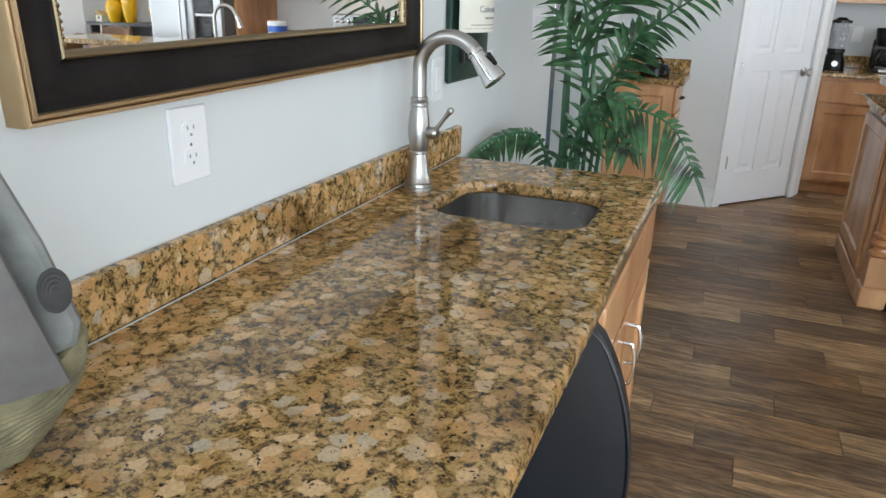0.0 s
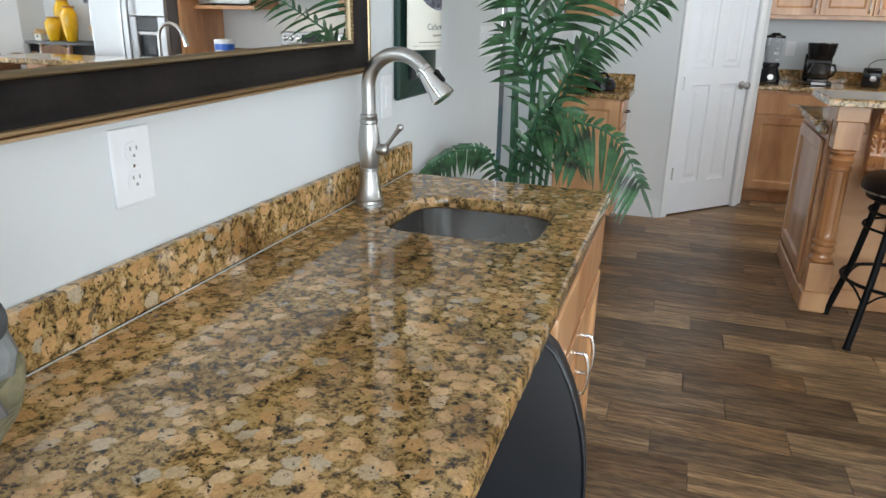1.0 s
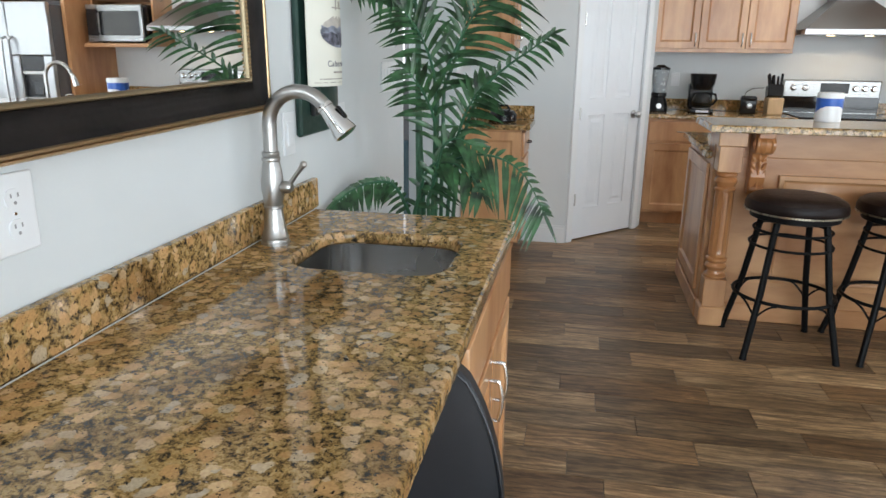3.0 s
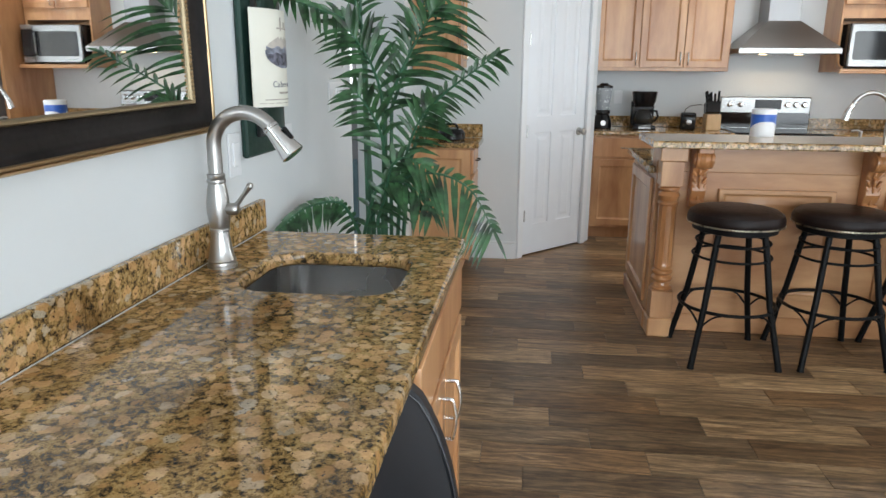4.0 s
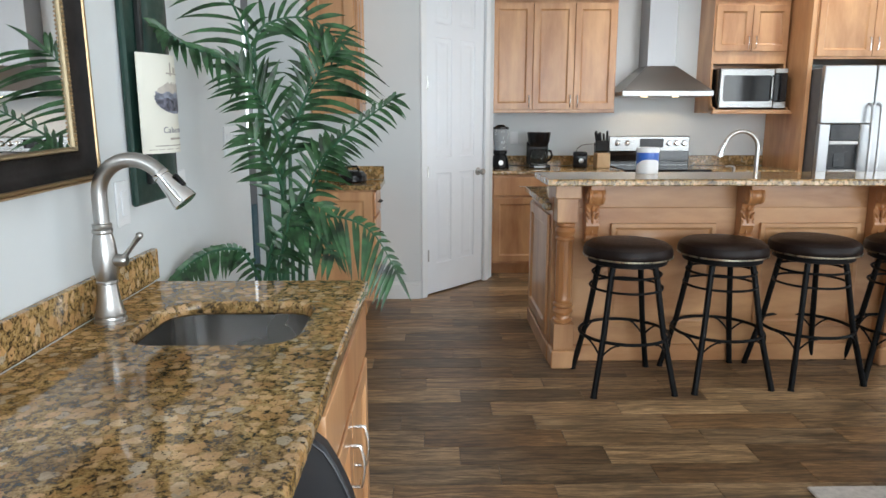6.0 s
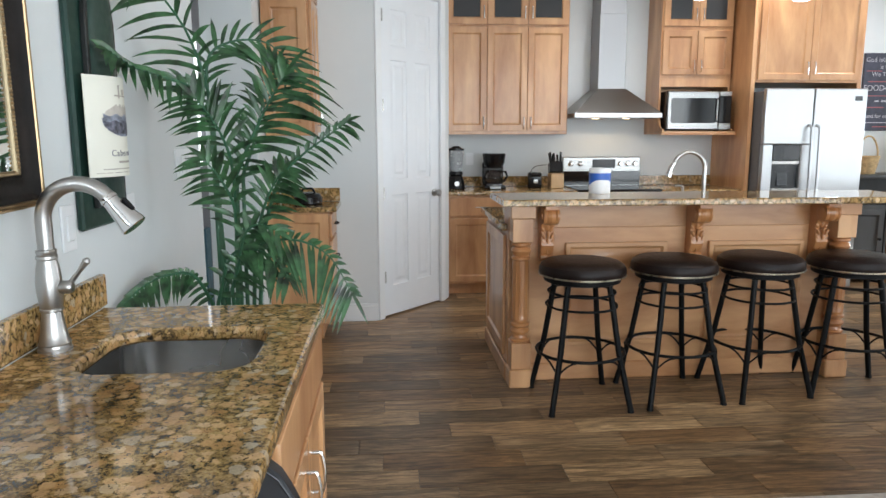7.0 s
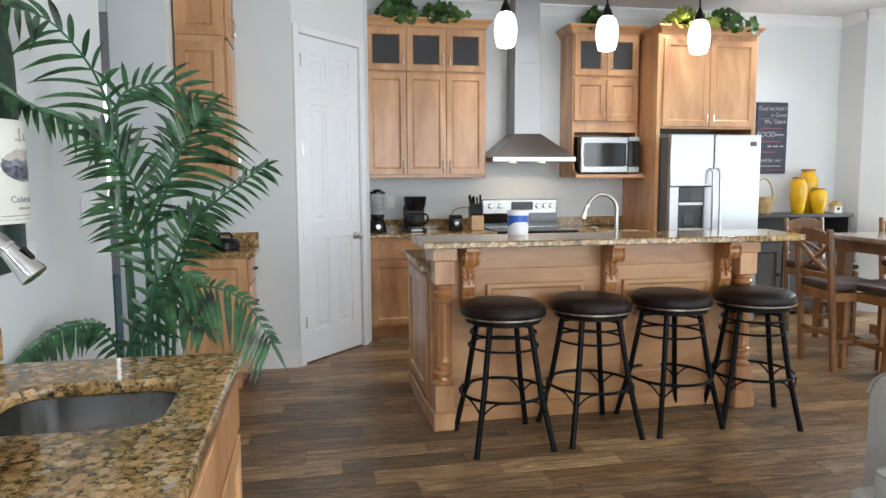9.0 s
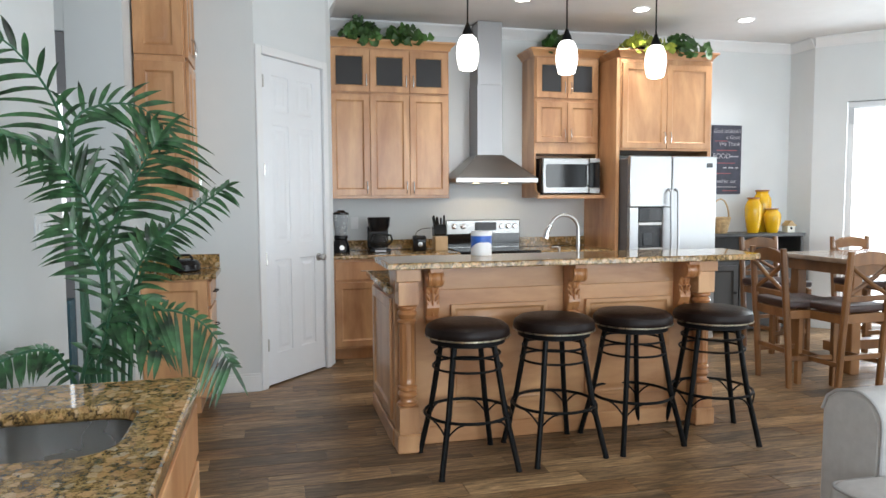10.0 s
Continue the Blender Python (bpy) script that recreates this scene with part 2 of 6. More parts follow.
STEM = plain("palm_stem", (0.035, 0.12, 0.062), 0.4, vary=0.3)
YELLOW = plain("yellow_glaze", (0.72, 0.42, 0.012), 0.16, vary=0.12, scale=5)
GREYWOOD = wood("grey_paint_timber", (0.034, 0.035, 0.035), (0.07, 0.07, 0.07), 2, rough=0.5, coat=0.05)
PIPING = plain("sofa_piping", (0.40, 0.39, 0.385), 0.9, vary=0.06)
SOFA = plain("sofa_linen", (0.52, 0.51, 0.50), 0.9, vary=0.06, scale=25, bumps=0.5, bscale=420)
# ---- building helpers ----
def thing(name, label, category, at=(0, 0, 0), turn=0.0, group="", kind=""):
    ob = new(name)
    ob.empty_display_size = 0.05
    ob.matrix_world = pose(*at, 0, 0, turn)
    return tagged(ob, label, category, group, kind)


def part(name, bm, material, parent=None, label="", smooth=True):
    me = bpy.data.meshes.new(name)
    bm.normal_update()
    if smooth:
        for e in bm.edges:
            if len(e.link_faces) == 2:
                angle, sizes = e.calc_face_angle(0), sorted(f.calc_area() for f in e.link_faces)
                if angle > 0.6 or (angle > 0.35 and sizes[1] > 12 * sizes[0]):
                    e.smooth = False
        for f in bm.faces:
            f.smooth = True
    bm.to_mesh(me)
    bm.free()
    me.materials.append(material)
    ob = new(name, me)
    if parent is not None:
        ob.parent = parent
    return tagged(ob, label)


def whole(name, bm, material, label, category, group="", kind="", at=(0, 0, 0), turn=0.0):
    ob = part(name, bm, material)
    ob.matrix_world = pose(*at, 0, 0, turn)
    return tagged(ob, label, category, group, kind)


def bx(x0, x1, y0, y1, z0, z1, bevel=0.003, seg=1):
    bm = bmesh.new()
    bmesh.ops.create_cube(bm, size=1, matrix=Matrix.LocRotScale(((x0 + x1) / 2, (y0 + y1) / 2, (z0 + z1) / 2), None, (abs(x1 - x0), abs(y1 - y0), abs(z1 - z0))))
    b = min(bevel, 0.4 * min(abs(x1 - x0), abs(y1 - y0), abs(z1 - z0)))
    if b > 0:
        bmesh.ops.bevel(bm, geom=bm.edges[:], offset=b, segments=seg, affect="EDGES", profile=0.5)
    return bm


def joined(*bms):
    out = bmesh.new()
    for b in bms:
        me = bpy.data.meshes.new("tmp")
        b.to_mesh(me)
        b.free()
        out.from_mesh(me)
        bpy.data.meshes.remove(me)
    return out


def moved(bm, m):
    bmesh.ops.transform(bm, matrix=m, verts=bm.verts)
    return bm


def lathe(profile, seg=32, at=(0, 0, 0), squash=(1, 1)):
    """Turns (radius, height) pairs round the z axis; closes the ends."""
    bm = bmesh.new()
    rings = []
    for r, z in profile:
        rings.append([bm.verts.new((at[0] + squash[0] * r * math.cos(2 * math.pi * i / seg), at[1] + squash[1] * r * math.sin(2 * math.pi * i / seg), at[2] + z)) for i in range(seg)])
    for a, b in zip(rings, rings[1:]):
        for i in range(seg):
            bm.faces.new((a[i], a[(i + 1) % seg], b[(i + 1) % seg], b[i]))
    for ring, flip in ((rings[0], True), (rings[-1], False)):
        bm.faces.new(ring[::-1] if flip else ring)
    bmesh.ops.recalc_face_normals(bm, faces=bm.faces)
    return bm


def tube(points, radius, seg=10, closed=False):
    """A round bar along points; radius is a number or one per point."""
    bm = bmesh.new()
    pts = [Vector(p) for p in points]
    n = len(pts)
    radii = radius if isinstance(radius, (list, tuple)) else [radius] * n
    up = Vector((0, 0, 1))
    rings = []
    side = None
    for i, p in enumerate(pts):
        a = pts[(i - 1) % n] if closed or i else p
        b = pts[(i + 1) % n] if closed or i < n - 1 else p
        d = (b - a).normalized()
        if side is None:
            side = d.cross(up if abs(d.dot(up)) < 0.95 else Vector((1, 0, 0))).normalized()
        side = (side - d * side.dot(d)).normalized()
        other = d.cross(side)
        rings.append([bm.verts.new(p + radii[i] * (side * math.cos(2 * math.pi * k / seg) + other * math.sin(2 * math.pi * k / seg))) for k in range(seg)])
    pairs = list(zip(rings, rings[1:])) + ([(rings[-1], rings[0])] if closed else [])
    for a, b in pairs:
        for k in range(seg):
            bm.faces.new((a[k], a[(k + 1) % seg], b[(k + 1) % seg], b[k]))
    if not closed:
        bm.faces.new(rings[0][::-1])
        bm.faces.new(rings[-1])
    bmesh.ops.recalc_face_normals(bm, faces=bm.faces)
    return bm


def prism(outline, z0, z1, bevel=0.0, seg=1):
    """An outline in x and y, drawn up from z0 to z1."""
    bm = bmesh.new()
    lo = [bm.verts.new((x, y, z0)) for x, y in outline]
    hi = [bm.verts.new((x, y, z1)) for x, y in outline]
    n = len(outline)
    bm.faces.new(lo[::-1])
    bm.faces.new(hi)
    for i in range(n):
        bm.faces.new((lo[i], lo[(i + 1) % n], hi[(i + 1) % n], hi[i]))
    bmesh.ops.recalc_face_normals(bm, faces=bm.faces)
    if bevel:
        es = [e for e in bm.edges if abs(e.verts[0].co.z - e.verts[1].co.z) < 1e-6]
        bmesh.ops.bevel(bm, geom=es, offset=bevel, segments=seg, affect="EDGES", profile=0.5)
    return bm


def arc(cx, cy, r, a0, a1, n):
    return [(cx + r * math.cos(radians(a0 + (a1 - a0) * i / n)), cy + r * math.sin(radians(a0 + (a1 - a0) * i / n))) for i in range(n + 1)]


def rounded(x0, x1, y0, y1, r, n=6):
    return arc(x1 - r, y1 - r, r, 0, 90, n) + arc(x0 + r, y1 - r, r, 90, 180, n) + arc(x0 + r, y0 + r, r, 180, 270, n) + arc(x1 - r, y0 + r, r, 270, 360, n)


# a local frame for things that face the room: x across, -y out of the front, z up
def facing(direction):
    return {"-y": 0.0, "+x": 90.0, "+y": 180.0, "-x": -90.0}[direction]


def panel_door(w, h, t=0.02, frame_w=0.055, raised=False, back=0.0):
    """A door leaf: flat frame, moulded step, sunk or raised field. Front at y = -t, x from 0 to w, z from 0 to h."""
    bm = bx(0, w, -t, 0, 0, h, 0.003)
    front = max(bm.faces, key=lambda f: (-f.calc_center_median().y, f.calc_area()))
    for thick, depth in ((frame_w, 0), (0.005, -0.007), (0.010, -0.005), (0.002, 0)):
        bmesh.ops.inset_region(bm, faces=[front], thickness=thick, depth=depth, use_even_offset=True)
    if raised:
        for thick, depth in ((0.012, 0), (0.022, 0.006), (0.002, 0)):
            bmesh.ops.inset_region(bm, faces=[front], thickness=thick, depth=depth, use_even_offset=True)
    return bm


def bow_handle(length=0.10, out=0.03, r=0.005):
    """A bowed pull, upright, centred on the origin, standing out to -y."""
    pts = [(0, 0, -length / 2), (0, -out * 0.6, -length / 2)]
    pts += [(0, -out * (0.75 + 0.25 * math.sin(math.pi * i / 8)), -length / 2 + length * i / 8) for i in range(9)]
    pts += [(0, -out * 0.6, length / 2), (0, 0, length / 2)]
    return tube(pts, r, 8)
# ---- setting ----
CEIL_Z = 3.05
LEFT = -0.807
FAR = 6.6


def wall_box(name, x0, x1, y0, y1, z0=0.0, z1=CEIL_Z, label="smooth off-white painted plaster wall", material=None):
    return tagged(part(name, bx(x0, x1, y0, y1, z0, z1, 0), material or WALL, smooth=False), label, "wall", kind="structure")


def wall_slab(name, p, q, thick, z0=0.0, z1=CEIL_Z, label="smooth off-white painted plaster wall"):
    """An upright wall from p to q; its thickness lies to the left of the way from p to q."""
    d = (Vector(q) - Vector(p)).normalized()
    o = Vector((-d.y, d.x)) * thick
    pts = [tuple(p), tuple(q), tuple(Vector(q) + o), tuple(Vector(p) + o)]
    return tagged(part(name, prism(pts, z0, z1), WALL, smooth=False), label, "wall", kind="structure")


wall_box("wall_left", LEFT - 0.14, LEFT, -3.2, 3.15)
wall_box("wall_hall_far", -1.118, LEFT, 4.5, 4.62)
wall_box("wall_niche", LEFT - 0.12, LEFT, 4.62, 5.32)
wall_box("wall_pier", LEFT, -0.085, 5.2, 5.32)
wall_slab("wall_pantry_over_door", (-0.085, 5.2), (0.47, 5.815), 0.11, 2.46, CEIL_Z)
wall_box("wall_pantry_return", 0.39, 0.50, 5.90, FAR)
wall_box("wall_back", 0.39, 5.57, FAR, FAR + 0.14)
wall_box("wall_right_return", 5.57, 5.70, 6.25, FAR + 0.14)
wall_slab("wall_bay_over_door", (7.0, 4.82), (5.57, 6.25), -0.13, 2.37, CEIL_Z)
wall_slab("wall_bay_jamb", (5.787, 6.033), (5.57, 6.25), -0.13, 0, 2.37)
wall_slab("wall_bay_jamb_far", (7.0, 4.82), (6.88, 4.94), -0.13, 0, 2.37)
# east and south walls with their wide living-room windows
wall_box("wall_east_sill", 7.0, 7.14, -3.2, 4.82, 0, 0.4)
wall_box("wall_east_head", 7.0, 7.14, -3.2, 4.82, 2.6, CEIL_Z)
wall_box("wall_east_a", 7.0, 7.14, -3.2, -0.6, 0.4, 2.6)
wall_box("wall_east_b", 7.0, 7.14, 3.0, 4.82, 0.4, 2.6)
wall_box("wall_south_sill", LEFT - 0.14, 7.14, -3.34, -3.2, 0, 0.3)
wall_box("wall_south_head", LEFT - 0.14, 7.14, -3.34, -3.2, 2.6, CEIL_Z)
wall_box("wall_south_a", LEFT - 0.14, -0.3, -3.34, -3.2, 0.3, 2.6)
wall_box("wall_south_b", 6.8, 7.14, -3.34, -3.2, 0.3, 2.6)
# hall beyond the left wall
wall_box("wall_hall_near", -2.6, LEFT - 0.14, 3.01, 3.15)
wall_box("wall_hall_end", -2.72, -2.6, 3.06, 7.0)
wall_box("wall_hall_back", -2.6, -0.93, 6.0, 6.14)
wall_box("wall_pantry_back", LEFT - 0.12, 0.39, 6.0, 6.14)
tagged(part("ceiling", bx(-2.8, 7.2, -3.4, 6.8, CEIL_Z, CEIL_Z + 0.12, 0), CEIL, smooth=False), "flat white painted ceiling", "ceiling", kind="structure")

# crown moulding
def crown(name, p, q):
    """Cornice along the ceiling from p to q, standing out to the right of the way."""
    d = (Vector(q) - Vector(p)).normalized()
    o = Vector((d.y, -d.x))
    prof = [(0, 0), (0, -0.10), (0.012, -0.10), (0.016, -0.085), (0.05, -0.03), (0.07, -0.018), (0.07, 0)]
    bm = bmesh.new()
    a = [bm.verts.new((p[0] + o.x * s, p[1] + o.y * s, CEIL_Z - 0.002 + z)) for s, z in prof]
    b = [bm.verts.new((q[0] + o.x * s, q[1] + o.y * s, CEIL_Z - 0.002 + z)) for s, z in prof]
    for i in range(len(prof)):
        j = (i + 1) % len(prof)
        bm.faces.new((a[i], a[j], b[j], b[i]))
    bm.faces.new(a)
    bm.faces.new(b[::-1])
    bmesh.ops.recalc_face_normals(bm, faces=bm.faces)
    tagged(part(name, bm, TRIM), "white crown moulding under the ceiling", "moulding", kind="structure")


crown("trim_crown_back", (0.5, FAR), (5.57, FAR))
crown("trim_crown_right", (5.57, FAR), (5.57, 6.25))
crown("trim_crown_bay", (5.57, 6.25), (7.0, 4.82))
crown("trim_crown_return", (0.5, 5.9), (0.5, FAR))
# ---- the bar counter with its sink ----
def ring_slab(outer, inner, z0, z1, ease=0.007):
    """A stone slab; outer(i) and inner(i) give outlines set back by i. Eased edges; inner may be None."""
    bm = bmesh.new()
    steps = [(ease, z1), (ease * 0.3, z1 - ease * 0.3), (0, z1 - ease), (0, z0 + ease * 0.6), (ease * 0.6, z0)]
    ends = []
    for fn in (outer, inner):
        if fn is None:
            continue
        rings = [[bm.verts.new((x, y, z)) for x, y in fn(i)] for i, z in steps]
        for a, b in zip(rings, rings[1:]):
            n = len(a)
            for k in range(n):
                bm.faces.new((a[k], a[(k + 1) % n], b[(k + 1) % n], b[k]))
        ends.append((rings[0], rings[-1]))
        for ring in (rings[0], rings[-1]):
            for k in range(len(ring)):
                bm.edges.get((ring[k], ring[(k + 1) % len(ring)])).smooth = False
    for side in (0, 1):
        edges = []
        for e in ends:
            r = e[side]
            for k in range(len(r)):
                edges.append(bm.edges.get((r[k], r[(k + 1) % len(r)])))
        bmesh.ops.triangle_fill(bm, use_beauty=True, use_dissolve=False, edges=edges)
    bmesh.ops.recalc_face_normals(bm, faces=bm.faces)
    return bm


TOP = 0.914
EDGE = -0.182
SX0, SX1, SY0, SY1 = -0.650, -0.288, 1.442, 1.768

whole("countertop", ring_slab(lambda i: rounded(LEFT + 0.002 + i, EDGE - i, -0.55 + i, 2.008 - i, 0.012, 3), lambda i: rounded(SX0 - i, SX1 + i, SY0 - i, SY1 + i, 0.085, 8), 0.882, TOP, 0.008),
      GRANITE, "polished golden brown granite countertop with a sink cutout", "countertop")
whole("backsplash", bx(LEFT + 0.001, LEFT + 0.021, -0.55, 2.03, TOP + 0.002, 1.004, 0.0025), GRANITE, "low granite backsplash along the wall above the countertop", "backsplash")
whole("caulk_line", bx(LEFT + 0.0205, LEFT + 0.0225, -0.55, 2.005, TOP - 0.001, TOP + 0.0022, 0.0005), plain("grey_caulk", (0.48, 0.47, 0.44), 0.6), "thin white caulk bead at the foot of the backsplash", "caulk")

# undermount basin
basin = thing("bar_sink", "small brushed stainless steel undermount bar sink", "sink", ((SX0 + SX1) / 2, (SY0 + SY1) / 2, 0.70))


def basin_mesh():
    bm = bmesh.new()
    hx, hy = (SX1 - SX0) / 2 + 0.004, (SY1 - SY0) / 2 + 0.004
    rings = []
    for s, z in ((0.012, 0.181), (0.0, 0.181), (0.002, 0.10), (0.010, 0.045), (0.022, 0.020), (0.045, 0.006), (0.10, 0.002)):
        g = s if s != 0.012 else -0.012
        rings.append([bm.verts.new((x, y, z)) for x, y in rounded(-hx + g, hx - g, -hy + g, hy - g, max(0.03, 0.085 - g * 0.4), 8)])
    for a, b in zip(rings, rings[1:]):
        n = len(a)
        for k in range(n):
            bm.faces.new((a[k], a[(k + 1) % n], b[(k + 1) % n], b[k]))
    bm.faces.new(rings[-1])
    bmesh.ops.recalc_face_normals(bm, faces=bm.faces)
    for f in bm.faces:
        f.normal_flip()
    return bm


part("bowl", basin_mesh(), BASIN, basin)
part("drain", lathe([(0.045, 0.003), (0.045, 0.007), (0.034, 0.008), (0.03, 0.004)], 24), CHROME, basin, "round chrome drain")

# tall pull-down tap
tap = thing("faucet", "brushed nickel pull-down faucet with a high arched spout", "faucet", (-0.738, 1.613, TOP))
part("base", lathe([(0.0353, 0), (0.0353, 0.006), (0.0331, 0.008), (0.0325, 0.014), (0.0342, 0.017), (0.0308, 0.021), (0.0262, 0.045), (0.0222, 0.075), (0.0211, 0.088)], 32), NICKEL, tap)
part("body", lathe([(0.0211, 0.088), (0.0239, 0.090), (0.0239, 0.095), (0.0222, 0.097), (0.0245, 0.110), (0.0268, 0.135), (0.0268, 0.155), (0.0234, 0.185), (0.0199, 0.203), (0.0222, 0.206), (0.0222, 0.212), (0.0194, 0.215), (0.0211, 0.219), (0.0211, 0.225), (0.0177, 0.227)], 32), NICKEL, tap)
neck = [(0, 0, 0.225), (0, 0, 0.26), (0, 0, 0.29)]
neck += [(0.078 - 0.078 * math.cos(radians(a)), -0.004 * a / 150, 0.29 + 0.078 * math.sin(radians(a))) for a in range(8, 146, 8)]
part("spout", tube(neck, 0.0168, 20), NICKEL, tap)
hp, hd = Vector(neck[-1]), (Vector(neck[-1]) - Vector(neck[-2])).normalized()
head = lathe([(0.0175, -0.004), (0.0195, 0), (0.0195, 0.005), (0.0178, 0.006), (0.0180, 0.012), (0.0240, 0.050), (0.0290, 0.072), (0.0290, 0.079), (0.025, 0.081)], 28)
moved(head, Matrix.Translation(hp) @ hd.to_track_quat("Z", "Y").to_matrix().to_4x4())
spray = part("spray_head", head, CHROME, tap, "flared chrome pull-down spray head")
btn = moved(bx(-0.007, 0.007, -0.003, 0.004, 0.018, 0.052, 0.003), Matrix.Translation(hp) @ hd.to_track_quat("Z", "Y").to_matrix().to_4x4() @ Matrix.Translation((0.0, 0.0, 0)) @ pose(0, 0, 0, 0, 0, 0) @ Matrix.Translation((0, 0.0240, 0)))
part("button", btn, BLACK, spray, "black spray button")
part("handle_hub", moved(lathe([(0.012, 0), (0.0145, 0.006), (0.0145, 0.026), (0.012, 0.032), (0.010, 0.034)], 24), pose(0.016, 0, 0.142, 0, 90, 0)), NICKEL, tap)
part("lever", tube([(0.040, 0, 0.146), (0.052, 0, 0.160), (0.066, 0, 0.178), (0.078, 0, 0.194), (0.082, 0, 0.199), (0.086, 0, 0.204)], [0.006, 0.0055, 0.005, 0.007, 0.0088, 0.005], 14), NICKEL, tap)

# sink cabinet under the counter
def cabinet(name, label, w, h, d, at, turn, fronts, toe=0.0, material=MAPLE, crown_top=False, group="", open_box=None, handle=HANDLE):
    """Local: x across from 0 to w, front at y = 0, back at y = d, z up. fronts: (kind, x0, x1, z0, z1, handle x, handle z, upright)."""
    ob = thing(name, label, "cabinet", at, turn, group)
    if open_box == "hollow":
        t = 0.018
        part("body", joined(bx(0, t, 0.001, d, toe, h, 0.002), bx(w - t, w, 0.001, d, toe, h, 0.002), bx(t, w - t, d - t, d, toe, h, 0), bx(t, w - t, 0.001, t, toe, h, 0.001), bx(t, w - t, t, d - t, toe, toe + t, 0)), material, ob)
    elif open_box is None:
        part("body", bx(0, w, 0.001, d, toe, h, 0.002), material, ob)
    else:
        t, zo = 0.02, open_box
        part("body", joined(bx(0, t, 0.001, d, 0, h, 0.002), bx(w - t, w, 0.001, d, 0, h, 0.002), bx(t, w - t, d - 0.015, d, 0, h, 0), bx(t, w - t, 0.001, d, 0, 0.03, 0.002), bx(t, w - t, 0.001, d - 0.015, zo, h, 0.002)), material, ob)
    if toe:
        part("toe_kick", bx(0.005, w - 0.005, 0.06, d, 0, toe, 0), material, ob)
    for kind, x0, x1, z0, z1, hx, hz, upright in fronts:
        leaf_bm = panel_door(x1 - x0, z1 - z0, 0.02, 0.05 if kind != "drawer" else 0.0 + min(0.03, (z1 - z0) * 0.2), kind == "raised")
        if kind == "slab":
            leaf_bm.free()
            leaf_bm = bx(0, x1 - x0, -0.02, 0, 0, z1 - z0, 0.005, 2)
        leaf = part("drawer_front" if kind in ("drawer", "slab") else "cabinet_door", moved(leaf_bm, Matrix.Translation((x0, 0, z0))), material, ob)
        if kind == "glass":
            part("pane", bx(x0 + 0.062, x1 - 0.062, -0.0135, -0.0115, z0 + 0.062, z1 - 0.062, 0), DARKPANE, leaf, "dark reflective glass pane")
        if hx is not None:
            hb = bow_handle(0.10, 0.032, 0.0048)
            if not upright:
                moved(hb, pose(0, 0, 0, 0, 90, 0))
            part("handle", moved(hb, Matrix.Translation((hx, -0.018, hz))), handle, leaf, "curved brushed nickel pull")
    if crown_top:
        prof = [(0.0, 0.0), (0.012, 0.0), (0.018, 0.02), (0.045, 0.05), (0.055, 0.055), (0.055, 0.07), (0.0, 0.07)]
        bm = bmesh.new()
        lines = []
        for o, z in prof:
            lines.append([bm.verts.new(c) for c in ((-o, d, h + z), (-o, -o, h + z), (w + o, -o, h + z), (w + o, d, h + z))])
        for a, b in zip(lines, lines[1:]):
            for k in range(3):
                bm.faces.new((a[k], a[k + 1], b[k + 1], b[k]))
        bmesh.ops.recalc_face_normals(bm, faces=bm.faces)
        part("cornice", joined(bm, bx(0, w, 0, d, h, h + 0.068, 0)), MAPLE_X, ob, "moulded maple cornice")
    return ob


DARKPANE = plain("smoked_pane", (0.05, 0.052, 0.055), 0.12, vary=0.05)
CW = 0.80
cabinet("sink_cabinet", "honey maple sink cabinet with two doors under the countertop", CW, 0.882, 0.59, (-0.205, 1.17, 0), 90,
        [("slab", 0.03, CW - 0.03, 0.725, 0.862, None, 0, 0), ("panel", 0.03, CW / 2 - 0.003, 0.11, 0.705, CW / 2 - 0.05, 0.595, True), ("panel", CW / 2 + 0.003, CW - 0.03, 0.11, 0.705, CW / 2 + 0.05, 0.595, True)], toe=0.10, open_box="hollow")
whole("counter_support", bx(LEFT + 0.01, LEFT + 0.05, -0.5, 1.165, 0, 0.880, 0.003), MAPLE, "maple panel carrying the countertop along the wall", "panel")

# power outlet, switches
SLOT = plain("slot_grey", (0.34, 0.34, 0.35), 0.5)
def wall_plate(name, label, y, z, w, h, kind):
    ob = thing(name, label, "outlet" if kind == "outlet" else "switch", (LEFT, y, z), 90)
    plate = bx(-w / 2, w / 2, -0.007, 0, -h / 2, h / 2, 0.004, 2)
    part("plate", plate, WHITEP, ob)
    if kind == "outlet":
        for dz in (0.022, -0.022):
            sock = part("socket", moved(prism(rounded(-0.0165, 0.0165, -0.0145, 0.0145, 0.012, 4), 0, 0.003), pose(0, -0.0065, dz, 90, 0, 0)), WHITEP, ob)
            for dx in (-0.0065, 0.0065):
                part("slot", bx(dx - 0.0013, dx + 0.0013, -0.0101, -0.0092, dz + 0.002, dz + 0.008, 0), SLOT, sock)
            part("slot", moved(lathe([(0.0026, 0), (0.0026, 0.001)], 12), pose(0, -0.0092, dz - 0.006, 90, 0, 0)), SLOT, sock)
        part("screw", moved(lathe([(0.003, 0), (0.0025, 0.001)], 12), pose(0, -0.0068, 0, 90, 0, 0)), CHROME, ob)
    else:
        n = max(1, round(w / 0.046) - 1 if w > 0.1 else 1)
        for i in range(n):
            cx = (i - (n - 1) / 2) * 0.046
            part("rocker", bx(cx - 0.0165, cx + 0.0165, -0.011, -0.006, -0.033, 0.033, 0.003), WHITEP, ob)
    return ob


